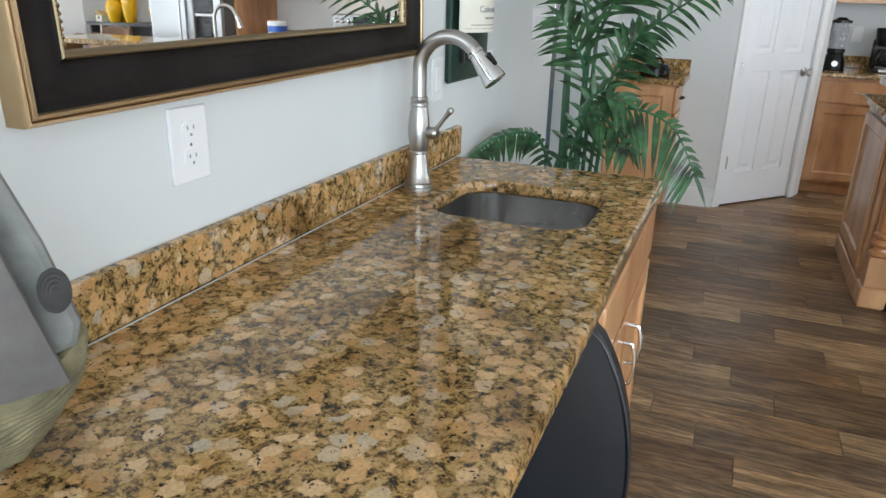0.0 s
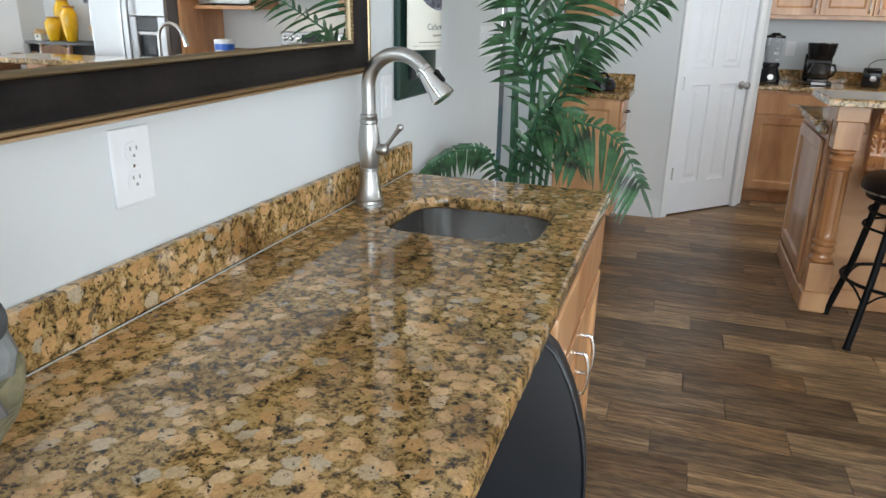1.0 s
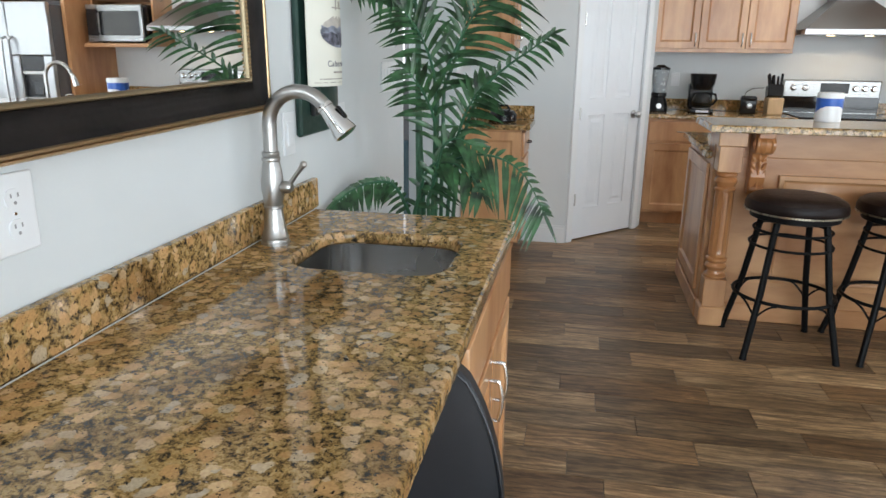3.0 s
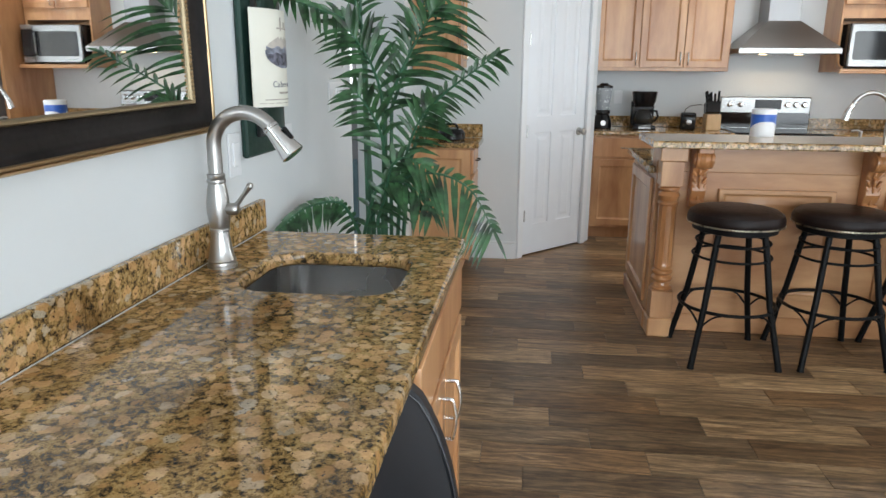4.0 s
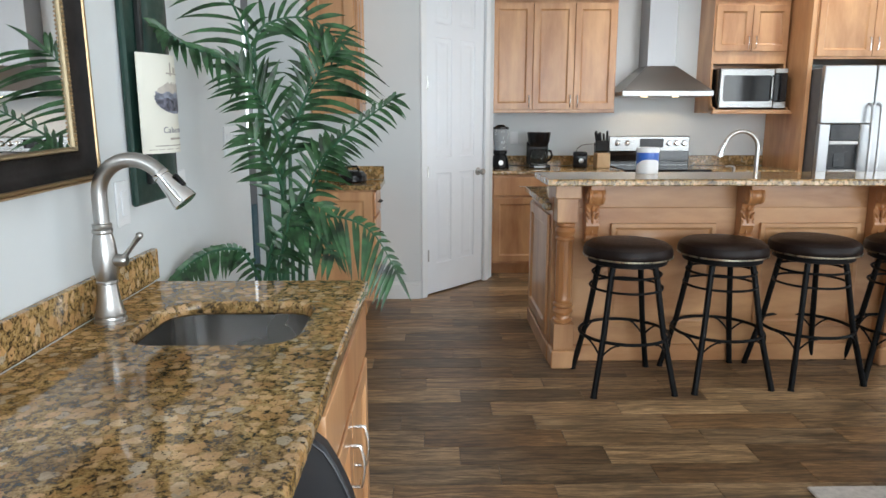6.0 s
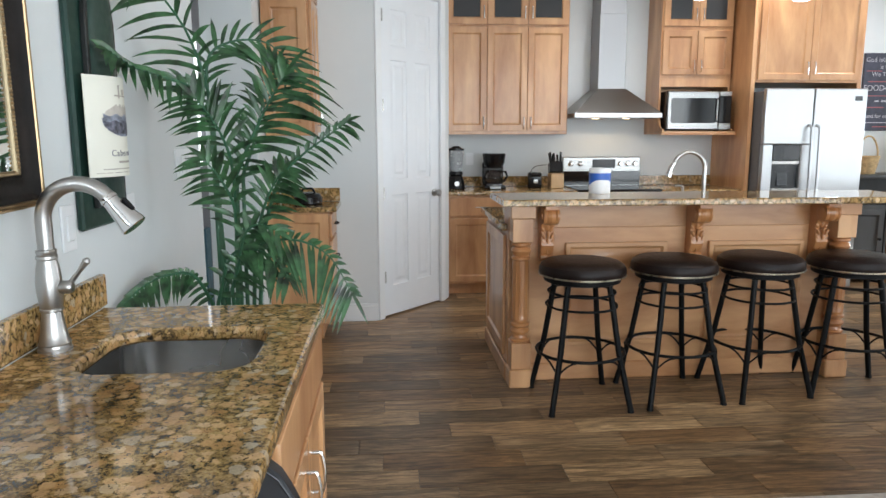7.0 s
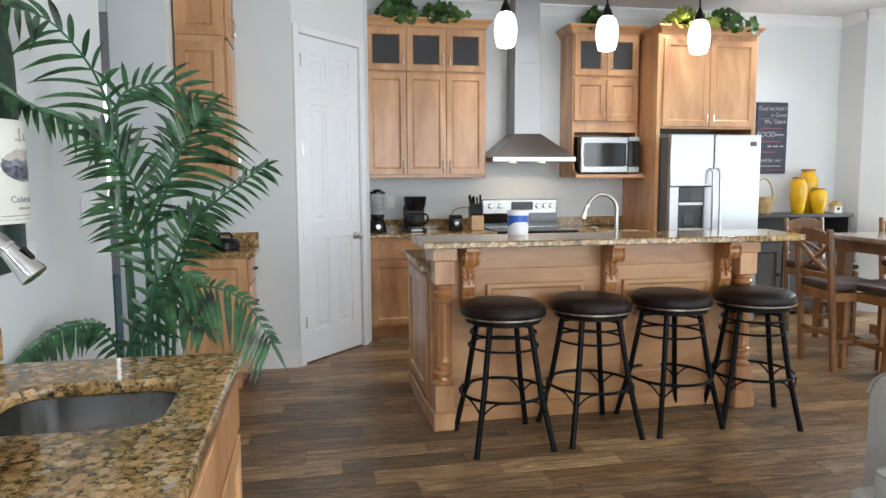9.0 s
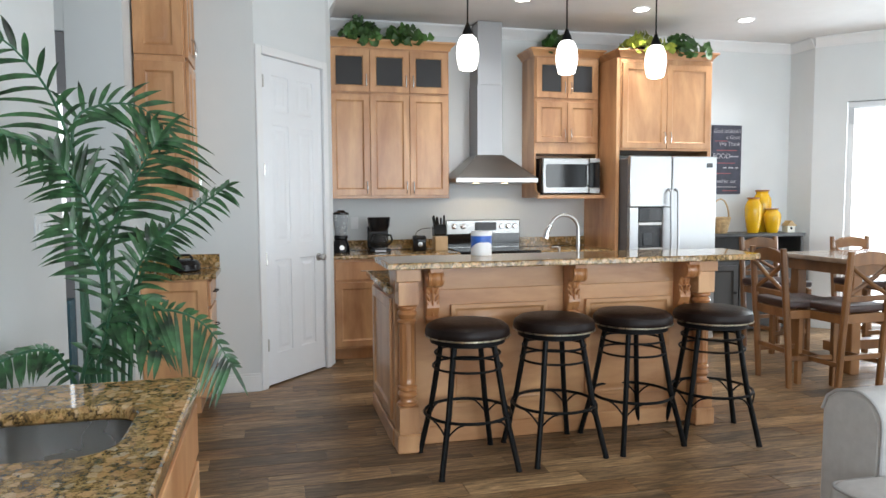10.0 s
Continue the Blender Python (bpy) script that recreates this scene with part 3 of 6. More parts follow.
wall_plate("wall_outlet", "white duplex wall outlet above the backsplash", 0.902, 1.143, 0.081, 0.117, "outlet")
wall_plate("light_switch", "white rocker switch beside the faucet", 1.871, 1.153, 0.072, 0.117, "switch")
wall_plate("outlet_switch", "white wall plate below the bottle board", 2.30, 1.15, 0.072, 0.117, "switch")
wall_plate("switch_panel", "wide white wall plate with three rocker switches", 2.90, 1.275, 0.21, 0.12, "switch")

# ---- framed mirror on the wall ----
mirror = thing("wall_mirror", "large wall mirror in a black and worn gold frame", "mirror", (LEFT, 1.162, 1.221), 90)
mirror.matrix_world = mirror.matrix_world @ pose(0, 0, 0, 0, -0.9, 0)
MW, MH = 1.09, 0.95


def frame_loop(rings):
    """Rings of (inset from the outer edge, depth off the wall), swept round the mirror."""
    bm = bmesh.new()
    loops = []
    for i, dpt in [(i * 0.74, dpt * 0.85) for i, dpt in rings]:
        loops.append([bm.verts.new(c) for c in ((-MW / 2 + i, -dpt, i), (MW / 2 - i, -dpt, i), (MW / 2 - i, -dpt, MH - i), (-MW / 2 + i, -dpt, MH - i))])
    for a, b in zip(loops, loops[1:]):
        for k in range(4):
            bm.faces.new((a[k], a[(k + 1) % 4], b[(k + 1) % 4], b[k]))
    bmesh.ops.recalc_face_normals(bm, faces=bm.faces)
    return bm


part("outer_frame", frame_loop([(0, 0), (0, 0.036), (0.003, 0.042), (0.008, 0.042), (0.010, 0.038), (0.013, 0.044), (0.019, 0.045), (0.022, 0.040)]), GOLD, mirror, "worn gold outer bead of the frame")
part("frame", frame_loop([(0.0215, 0.020), (0.022, 0.041), (0.030, 0.034), (0.045, 0.026), (0.062, 0.021), (0.076, 0.020), (0.088, 0.023), (0.094, 0.026), (0.098, 0.022)]), FRAMEB, mirror, "dark scooped frame with worn patina")
part("inner_bead", frame_loop([(0.0965, 0.015), (0.0965, 0.026), (0.100, 0.028), (0.105, 0.026), (0.109, 0.021), (0.112, 0.012)]), BRONZE, mirror, "beaded bronze inner lip")
tagged(part("bead_row", joined(*[lathe([(0.001, 0), (0.0028, 0.0015), (0.0035, 0.003), (0.0028, 0.0045), (0.001, 0.006)], 6, (sx * (MW / 2 - 0.0765), -0.0225, 0.085 + 0.009 * k)) for sx in (-1, 1) for k in range(86)]), GOLD, mirror), kind="stuff")
part("glass", bx(-MW / 2 + 0.080, MW / 2 - 0.080, -0.0145, -0.010, 0.080, MH - 0.080, 0), MIRROR, mirror, "clear mirror glass")

# ---- wine bottle board ----
board = thing("wine_bottle_sign", "green wooden sign with a wine bottle and a cream label", "wall sign", (LEFT, 2.077, 1.136), 90)
part("backing", bx(-0.150, 0.115, -0.020, -0.001, 0.0, 1.05, 0.006), GREENB, board)


def bottle_outline(g=0.0):
    h, n = 0.098 - g, 0.036 - g
    right = [(h, 0.055 + g), (h, 0.50), (h * 0.98, 0.56), (h * 0.86, 0.615), (h * 0.62, 0.66), (n * 1.12, 0.71), (n, 0.76), (n, 0.93), (n + 0.006, 0.935), (n + 0.006, 0.97 - g)]
    return [(x + 0.015, z) for x, z in right] + [(-x + 0.015, z) for x, z in right[::-1]]


part("bottle_rim", moved(prism(bottle_outline(), 0, 0.016, 0.003), pose(0, -0.020, 0, 90, 0, 0)), DARKBOARD, board, "black outline of the bottle")
bt = bmesh.new()
out = bottle_outline(0.014)
cols = []
for x, z in out[: len(out) // 2]:
    hw = x - 0.015
    cols.append([bt.verts.new((0.015 + hw * math.cos(math.pi * (1 - k / 8)), -0.034 - 0.014 * (hw / 0.084) ** 0.5 * math.sin(math.pi * k / 8), z)) for k in range(9)])
for a, b in zip(cols, cols[1:]):
    for k in range(8):
        bt.faces.new((a[k], a[k + 1], b[k + 1], b[k]))
bmesh.ops.recalc_face_normals(bt, faces=bt.faces)
part("bottle", bt, GREENB, board, "half-round dark green bottle")


def curved_sheet(x0, x1, z0, z1, y0, bulge, thick, n=12):
    bm = bmesh.new()
    rows = []
    for k in range(n + 1):
        u = -1 + 2 * k / n
        x = (x0 + x1) / 2 + (x1 - x0) / 2 * u
        y = y0 - bulge * (1 - u * u)
        rows.append([bm.verts.new(c) for c in ((x, y, z0), (x, y, z1), (x, y + thick, z1), (x, y + thick, z0))])
    for a, b in zip(rows, rows[1:]):
        for k in range(4):
            bm.faces.new((a[k], a[(k + 1) % 4], b[(k + 1) % 4], b[k]))
    bm.faces.new(rows[0])
    bm.faces.new(rows[-1])
    bmesh.ops.recalc_face_normals(bm, faces=bm.faces)
    return bm


lab = part("label", curved_sheet(-0.098, 0.128, 0.118, 0.400, -0.040, 0.050, 0.003), PAPER, board, "cream wine label with a landscape vignette")
lab.location, lab.scale = (-0.033, 0.002, 0.0285), (1, 1, 0.94)


def curved_y(x):
    u = (x - 0.015) / 0.113
    return -0.040 - 0.050 * (1 - u * u) - 0.0008


def ink_bar(x0, x1, z0, z1, material, name="print_line"):
    bm = bmesh.new()
    n = 6
    vs = [[bm.verts.new((x0 + (x1 - x0) * k / n, curved_y(x0 + (x1 - x0) * k / n), z)) for z in (z0, z1)] for k in range(n + 1)]
    for a, b in zip(vs, vs[1:]):
        bm.faces.new((a[0], b[0], b[1], a[1]))
    part(name, bm, material, lab)


VIG = plain("label_vignette", (0.16, 0.17, 0.21), 0.6, vary=0.9, scale=16)
SEPIA = plain("label_sepia", (0.42, 0.38, 0.33), 0.6, vary=0.4, scale=22)
# vignette: an oval of hills and trees


def oval_band(z0, z1, lift, material, name):
    """The part of the printed oval between two heights."""
    bm = bmesh.new()
    rows, n, rg = 16, 16, random.Random(int(z0 * 1e4))
    grid = []
    for r in range(rows + 1):
        z = z0 + (z1 - z0) * r / rows
        half = 0.079 * math.sqrt(max(0.02, 1 - ((z - 0.277) / 0.046) ** 2)) * rg.uniform(0.95, 1.03)
        grid.append([bm.verts.new((0.015 - half + 2 * half * k / n, curved_y(0.015 - half + 2 * half * k / n) - lift, z + (0.004 * math.sin(k * 1.3 + z0 * 90) if r == rows else 0))) for k in range(n + 1)])
    for a, b in zip(grid, grid[1:]):
        for k in range(n):
            bm.faces.new((a[k], a[k + 1], b[k + 1], b[k]))
    part(name, bm, material, lab)


oval_band(0.232, 0.320, 0.0, plain("label_sky", (0.50, 0.46, 0.41), 0.6, vary=0.25, scale=25), "vignette_sky")
oval_band(0.232, 0.292, 0.0004, plain("label_hills", (0.24, 0.26, 0.32), 0.6, vary=0.7, scale=45), "vignette_hills")
oval_band(0.240, 0.274, 0.0008, plain("label_trees", (0.10, 0.10, 0.13), 0.6, vary=0.9, scale=70), "vignette_trees")
ink_bar(-0.020, 0.060, 0.345, 0.349, SEPIA)
ink_bar(-0.004, 0.004, 0.340, 0.378, SEPIA)
ink_bar(0.016, 0.034, 0.350, 0.366, SEPIA)
ink_bar(-0.085, 0.115, 0.128, 0.130, SEPIA)
ink_bar(-0.07, 0.10, 0.138, 0.141, SEPIA)
ink_bar(-0.02, 0.05, 0.156, 0.162, SEPIA)


def lettering(name, text, size, material, parent, m, label=""):
    cu = bpy.data.curves.new(name, "FONT")
    cu.body, cu.size, cu.align_x, cu.extrude = text, size, "CENTER", 0.0004
    tmp = bpy.data.objects.new(name, cu)
    scene.collection.objects.link(tmp)
    me = bpy.data.meshes.new_from_object(tmp.evaluated_get(bpy.context.evaluated_depsgraph_get()))
    bpy.data.objects.remove(tmp)
    me.materials.clear()
    me.materials.append(material)
    ob = new(name, me)
    ob.parent = parent
    ob.matrix_local = m
    return tagged(ob, label)


# the word bends round the label, letter by letter
for k, ch in enumerate("Cabernet"):
    x = 0.015 + (k - 3.5) * 0.0145
    slope = math.degrees(math.atan(0.100 * (x - 0.015) / 0.113 / 0.113))
    lettering("letter", ch, 0.026, INK, lab, pose(x, curved_y(x), 0.176, 90, 0, slope), "")
# ---- kitchen along the back wall ----
UC = 6.27


def doors3(w, z0, z1, kind, hz, n=3, gap=0.004):
    """n leaves side by side; handles as on a run whose last leaf opens the other way."""
    out, lw = [], (w - 0.02) / n
    for k in range(n):
        a, b = 0.01 + k * lw + gap / 2, 0.01 + (k + 1) * lw - gap / 2
        hx = a + 0.03 if k == n - 1 else b - 0.03
        out.append((kind, a, b, z0, z1, hx, hz, True))
    return out


cabinet("upper_cabinet", "tall honey maple upper cabinet, three doors, glass above", 1.10, 1.335, 0.33, (0.513, UC, 1.40), 0,
        doors3(1.10, 0.03, 0.925, "panel", 0.10) + doors3(1.10, 0.945, 1.315, "glass", 1.045), crown_top=True)
mw_cab = cabinet("microwave_cabinet", "maple wall cabinet with a microwave shelf and glass doors", 0.66, 1.335, 0.33, (2.449, UC, 1.40), 0,
        doors3(0.66, 0.525, 0.91, "panel", 0.60, 2) + doors3(0.66, 0.945, 1.315, "glass", 1.045, 2), crown_top=True, open_box=0.42)
part("shelf", joined(bx(-0.012, 0.672, -0.135, 0.0, 0.002, 0.024, 0.005), bx(-0.018, 0.678, -0.141, -0.10, -0.010, 0.003, 0.004)), MAPLE_X, mw_cab, "projecting maple shelf under the microwave")
for bx_ in (0.003, 0.639):
    scroll = [(0.0, 0.0), (-0.11, 0.0), (-0.10, 0.02), (-0.06, 0.025), (-0.03, 0.045), (-0.02, 0.085), (-0.005, 0.12), (0.0, 0.12)]
    part("bracket", moved(prism(scroll, 0, 0.018, 0.002), Matrix(((0, 0, 1, bx_), (1, 0, 0, 0), (0, 1, 0, 0.0245), (0, 0, 0, 1)))), MAPLE, mw_cab, "small scrolled bracket")
cabinet("fridge_cabinet", "deep maple cabinet with two doors above the refrigerator", 0.945, 0.85, 0.66, (3.165, 5.935, 1.835), 0, doors3(0.945, 0.02, 0.80, "panel", 0.12, 2), crown_top=True)
whole("fridge_side_panel", bx(3.125, 3.163, 5.935, FAR - 0.002, 0, 2.684, 0.003), MAPLE, "tall maple panel beside the refrigerator", "panel")
whole("fridge_end_panel", bx(4.112, 4.15, 5.97, FAR - 0.002, 0, 2.684, 0.003), MAPLE, "tall maple end panel beside the refrigerator", "panel")
BH = 0.88
cabinet("base_cabinet", "maple base cabinet with drawers over two doors", 1.12, BH, 0.59, (0.51, 6.0, 0), 0,
        [("slab", 0.02, 0.555, 0.70, 0.86, 0.29, 0.78, False), ("slab", 0.565, 1.10, 0.70, 0.86, 0.83, 0.78, False), ("panel", 0.02, 0.555, 0.12, 0.68, 0.50, 0.60, True), ("panel", 0.565, 1.10, 0.12, 0.68, 0.62, 0.60, True)], toe=0.10)
cabinet("base_cabinet", "maple base cabinet between stove and refrigerator", 0.70, BH, 0.59, (2.42, 6.0, 0), 0, [("slab", 0.02, 0.68, 0.70, 0.86, 0.35, 0.78, False), ("panel", 0.02, 0.68, 0.12, 0.68, 0.6, 0.60, True)], toe=0.10)
for x0, x1 in ((0.503, 1.645), (2.405, 3.122)):
    whole("kitchen_countertop", ring_slab(lambda i: rounded(x0 + i, x1 - i, 5.965 + i, FAR - 0.002 - i, 0.006, 2), None, 0.882, TOP), GRANITE, "polished brown granite worktop along the back wall", "countertop")
    whole("kitchen_backsplash", bx(x0, x1, FAR - 0.022, FAR - 0.001, TOP + 0.002, 1.008, 0.002), GRANITE, "low granite backsplash behind the worktop", "backsplash")

# stove
stove = thing("stove", "stainless steel electric range with a black glass cooktop", "stove", (2.025, 5.98, 0))
part("body", bx(-0.378, 0.378, 0.02, 0.61, 0.0, 0.895, 0.004), STEEL, stove)
part("cooktop", bx(-0.378, 0.378, -0.01, 0.56, 0.896, 0.922, 0.006), BLACKGLASS, stove, "black ceramic glass cooktop")
guard = part("backguard", bx(-0.378, 0.378, 0.545, 0.612, 0.90, 1.19, 0.010, 2), STEEL, stove, "stainless backguard with control knobs")
part("lower_band", bx(-0.372, 0.372, 0.538, 0.5449, 0.925, 1.055, 0.003), BLACKGLASS, guard)
part("clock", bx(-0.09, 0.13, 0.540, 0.5445, 1.085, 1.165, 0.003), BLACK, guard, "black clock panel")
for kx in (-0.30, -0.21, 0.18, 0.25, 0.32):
    part("knob", moved(lathe([(0.026, 0), (0.026, 0.004), (0.020, 0.006), (0.017, 0.024), (0.014, 0.027)], 20), pose(kx, 0.5455, 1.125, 90, 0, 0)), CHROME, guard, "round metal control knob")
part("oven_door", bx(-0.37, 0.37, -0.02, 0.018, 0.20, 0.80, 0.006), BLACKGLASS, stove, "black glass oven door")
part("oven_handle", tube([(-0.32, -0.02, 0.76), (-0.32, -0.06, 0.76), (0.32, -0.06, 0.76), (0.32, -0.02, 0.76)], 0.010, 10), STEEL, stove)

# range hood
STEEL_C = metal("chimney_steel", (0.34, 0.34, 0.345), 0.42, 2)
hood = thing("range_hood", "stainless steel chimney range hood with two lamps", "range hood", (2.03, 6.1, 1.54))
part("rim", bx(-0.395, 0.395, 0, 0.498, 0, 0.045, 0.004), STEEL, hood)
hb = bmesh.new()
lo = [hb.verts.new(c) for c in ((-0.39, 0.003, 0.0455), (0.39, 0.003, 0.0455), (0.39, 0.498, 0.0455), (-0.39, 0.498, 0.0455))]
hi = [hb.verts.new(c) for c in ((-0.132, 0.225, 0.265), (0.132, 0.225, 0.265), (0.132, 0.498, 0.265), (-0.132, 0.498, 0.265))]
for k in range(4):
    hb.faces.new((lo[k], lo[(k + 1) % 4], hi[(k + 1) % 4], hi[k]))
hb.faces.new(hi)
hb.faces.new(lo[::-1])
bmesh.ops.recalc_face_normals(hb, faces=hb.faces)
part("canopy", hb, HOODSTEEL_DIMMED, hood)
part("chimney_lower", bx(-0.125, 0.125, 0.232, 0.498, 0.2655, 0.92, 0.002), STEEL_C, hood)
part("chimney_upper", bx(-0.119, 0.119, 0.238, 0.498, 0.9205, 1.505, 0.002), STEEL_C, hood)
for lx in (-0.16, 0.12):
    part("lamp", lathe([(0.03, -0.004), (0.03, 0.002)], 16, (lx, 0.16, 0)), glow("hood_lamp", (1.0, 0.72, 0.42), 6), hood, "small warm lamp")
    lt = new("hood_spot", bpy.data.lights.new("hood_spot", "SPOT"))
    lt.data.energy, lt.data.color, lt.data.spot_size, lt.data.shadow_soft_size = 2.6, (1.0, 0.74, 0.48), radians(120), 0.03
    lt.matrix_world = look((2.03 + lx, 6.26, 1.53), (2.03 + lx, 6.42, 0.9))

# microwave
mwv = thing("microwave", "stainless steel microwave oven with a dark door window", "microwave", (2.487, 6.14, 1.4305))
part("case", bx(0, 0.585, 0.03, 0.42, 0.006, 0.345, 0.006), BLACK, mwv)
mdoor = part("door", bx(0, 0.47, 0, 0.029, 0.008, 0.343, 0.008, 2), STEEL, mwv, "stainless door frame")
part("window", moved(prism(rounded(0.03, 0.445, 0.065, 0.285, 0.02, 4), 0, 0.003), pose(0, 0.0, 0, 90, 0, 0)), BLACKGLASS, mdoor, "dark glass window")
part("control_panel", bx(0.472, 0.585, 0.001, 0.029, 0.065, 0.300, 0.004), BLACKGLASS, mwv, "black keypad panel")
part("trim_bottom", bx(0.472, 0.585, 0, 0.029, 0.008, 0.063, 0.004), STEEL, mwv)
part("trim_top", bx(0.472, 0.585, 0, 0.029, 0.302, 0.343, 0.004), STEEL, mwv)
part("handle", tube([(0.455, -0.004, 0.08), (0.455, -0.030, 0.09), (0.455, -0.033, 0.18), (0.455, -0.030, 0.27), (0.455, -0.004, 0.28)], 0.008, 10), BLACK, mwv)
for fx in (0.05, 0.53):
    part("foot", bx(fx - 0.015, fx + 0.015, 0.15, 0.18, 0, 0.006, 0), BLACK, mwv)

# refrigerator
fr = thing("refrigerator", "stainless steel side-by-side refrigerator with a water dispenser", "refrigerator", (3.172, 5.75, 0))
part("case", bx(0.004, 0.896, 0.055, 0.74, 0.02, 1.755, 0.006), plain("fridge_grey", (0.13, 0.13, 0.135), 0.5), fr, "grey side panels")
dl = part("door", joined(bx(0, 0.425, 0, 0.05, 0.06, 0.915, 0.010, 2), bx(0, 0.092, 0, 0.05, 0.9151, 1.308, 0.006), bx(0.338, 0.425, 0, 0.05, 0.9151, 1.308, 0.006), bx(0, 0.425, 0, 0.05, 1.3081, 1.775, 0.010, 2)), STEEL_V, fr, "freezer door with dispenser recess")
DISP = plain("dispenser_grey", (0.022, 0.024, 0.027), 0.25)
part("dispenser_recess", bx(0.092, 0.338, 0.036, 0.05, 0.915, 1.308, 0), DISP, dl, "dark recessed dispenser")
part("dispenser_control", bx(0.094, 0.336, 0.002, 0.036, 1.175, 1.306, 0.004), BLACKGLASS, dl, "black control panel of the dispenser")
part("dispenser_shelf", bx(0.094, 0.336, 0.004, 0.036, 1.140, 1.172, 0.004), NICKEL, dl)
part("dispenser_paddle", moved(bx(-0.05, 0.05, 0, 0.01, 0, 0.16, 0.004), pose(0.205, 0.024, 0.955, -6, 0, 0)), DISP, dl)
part("dispenser_tray", bx(0.096, 0.334, -0.006, 0.036, 0.916, 0.936, 0.004), NICKEL, dl)
drr = part("door", bx(0.431, 0.896, 0, 0.05, 0.06, 1.775, 0.010, 2), STEEL_V, fr, "tall stainless refrigerator door")
part("badge", bx(0.785, 0.850, -0.003, -0.0003, 1.672, 1.712, 0.001), plain("badge_grey", (0.08, 0.085, 0.09), 0.3), drr, "small dark badge")
for hx, d in ((0.392, dl), (0.462, drr)):
    pts = [(hx, -0.002, 0.55), (hx, -0.045, 0.58)] + [(hx, -0.050 - 0.012 * math.sin(math.pi * k / 8), 0.62 + 0.8 * k / 8) for k in range(9)] + [(hx, -0.045, 1.45), (hx, -0.002, 1.47)]
    part("handle", tube(pts, 0.012, 12), STEEL_V, d, "bowed steel bar handle")
for fx in (0.08, 0.81):
    part("foot", bx(fx - 0.03, fx + 0.03, 0.08, 0.14, 0, 0.02, 0), BLACK, fr)

# ---- small things on the back worktop ----
JARP = plain("cloudy_plastic", (0.62, 0.66, 0.69), 0.25)
JARP.node_tree.nodes["Principled BSDF"].inputs["Transmission Weight"].default_value = 0.45
CLEAR = glass("clear_glass", (0.95, 0.97, 0.98))
blender_jar = thing("blender", "black kitchen blender with a clear plastic jar", "blender", (0.612, 6.28, TOP))
part("base", lathe([(0.078, 0), (0.080, 0.012), (0.076, 0.06), (0.060, 0.11), (0.052, 0.125)], 28), BLACK, blender_jar)
part("dial", moved(lathe([(0.026, 0), (0.022, 0.012)], 20), pose(0, -0.068, 0.05, 80, 0, 0)), CHROME, blender_jar, "metal dial")
part("collar", lathe([(0.056, 0.125), (0.062, 0.130), (0.062, 0.155), (0.056, 0.160)], 28), BLACK, blender_jar)
part("jar", lathe([(0.050, 0.160), (0.072, 0.345), (0.069, 0.345), (0.047, 0.166)], 28), JARP, blender_jar, "clear ribbed jar")
part("lid", lathe([(0.074, 0.345), (0.074, 0.362), (0.05, 0.366), (0.03, 0.380), (0.028, 0.384)], 28), BLACK, blender_jar, "black lid")

coffee = thing("coffee_maker", "black drip coffee maker with a glass carafe", "coffee maker", (0.955, 6.30, TOP))
part("base", bx(-0.095, 0.095, -0.12, 0.10, 0, 0.035, 0.010, 2), BLACK, coffee)
part("tower", bx(-0.095, 0.095, 0.03, 0.10, 0.0355, 0.235, 0.010), BLACK, coffee)
part("filter_housing", lathe([(0.075, 0.19), (0.095, 0.235), (0.105, 0.31), (0.100, 0.318)], 28, (0, -0.02, 0), (1.0, 1.0)), BLACK, coffee)
part("plate", lathe([(0.07, 0.0355), (0.07, 0.042)], 24, (0, -0.04, 0)), STEEL, coffee)
car = part("carafe", lathe([(0.055, 0.043), (0.075, 0.075), (0.076, 0.10), (0.060, 0.145), (0.052, 0.165), (0.049, 0.165), (0.057, 0.143), (0.072, 0.10), (0.071, 0.078), (0.052, 0.048)], 28, (0, -0.04, 0)), glass("carafe_glass", (0.55, 0.55, 0.55)), coffee, "glass carafe")
part("carafe_handle", tube([(0.055, -0.05, 0.16), (0.10, -0.07, 0.155), (0.112, -0.075, 0.11), (0.085, -0.065, 0.07), (0.07, -0.055, 0.075)], 0.010, 10), BLACK, car)
part("display", bx(-0.05, 0.05, -0.124, -0.1195, 0.008, 0.028, 0.001), STEEL, coffee)

radio = thing("can_opener", "small black countertop electric can opener", "can opener", (1.333, 6.30, TOP))
part("case", moved(bx(-0.062, 0.062, -0.05, 0.06, 0, 0.145, 0.014, 2), pose(0, 0, 0, 0, 0, -8)), BLACK, radio)
part("lever", bx(-0.045, 0.045, -0.062, -0.045, 0.108, 0.130, 0.004), BLACKGLASS, radio)
part("dial", moved(lathe([(0.022, 0), (0.022, 0.010), (0.012, 0.012)], 20), pose(0, -0.050, 0.065, 90, 0, 0)), STEEL, radio)
part("cord", tube([(-0.03, 0.06, 0.12), (0.0, 0.12, 0.17), (0.06, 0.20, 0.195), (0.13, 0.255, 0.20), (0.17, 0.275, 0.20)], 0.0035, 6), BLACK, radio)

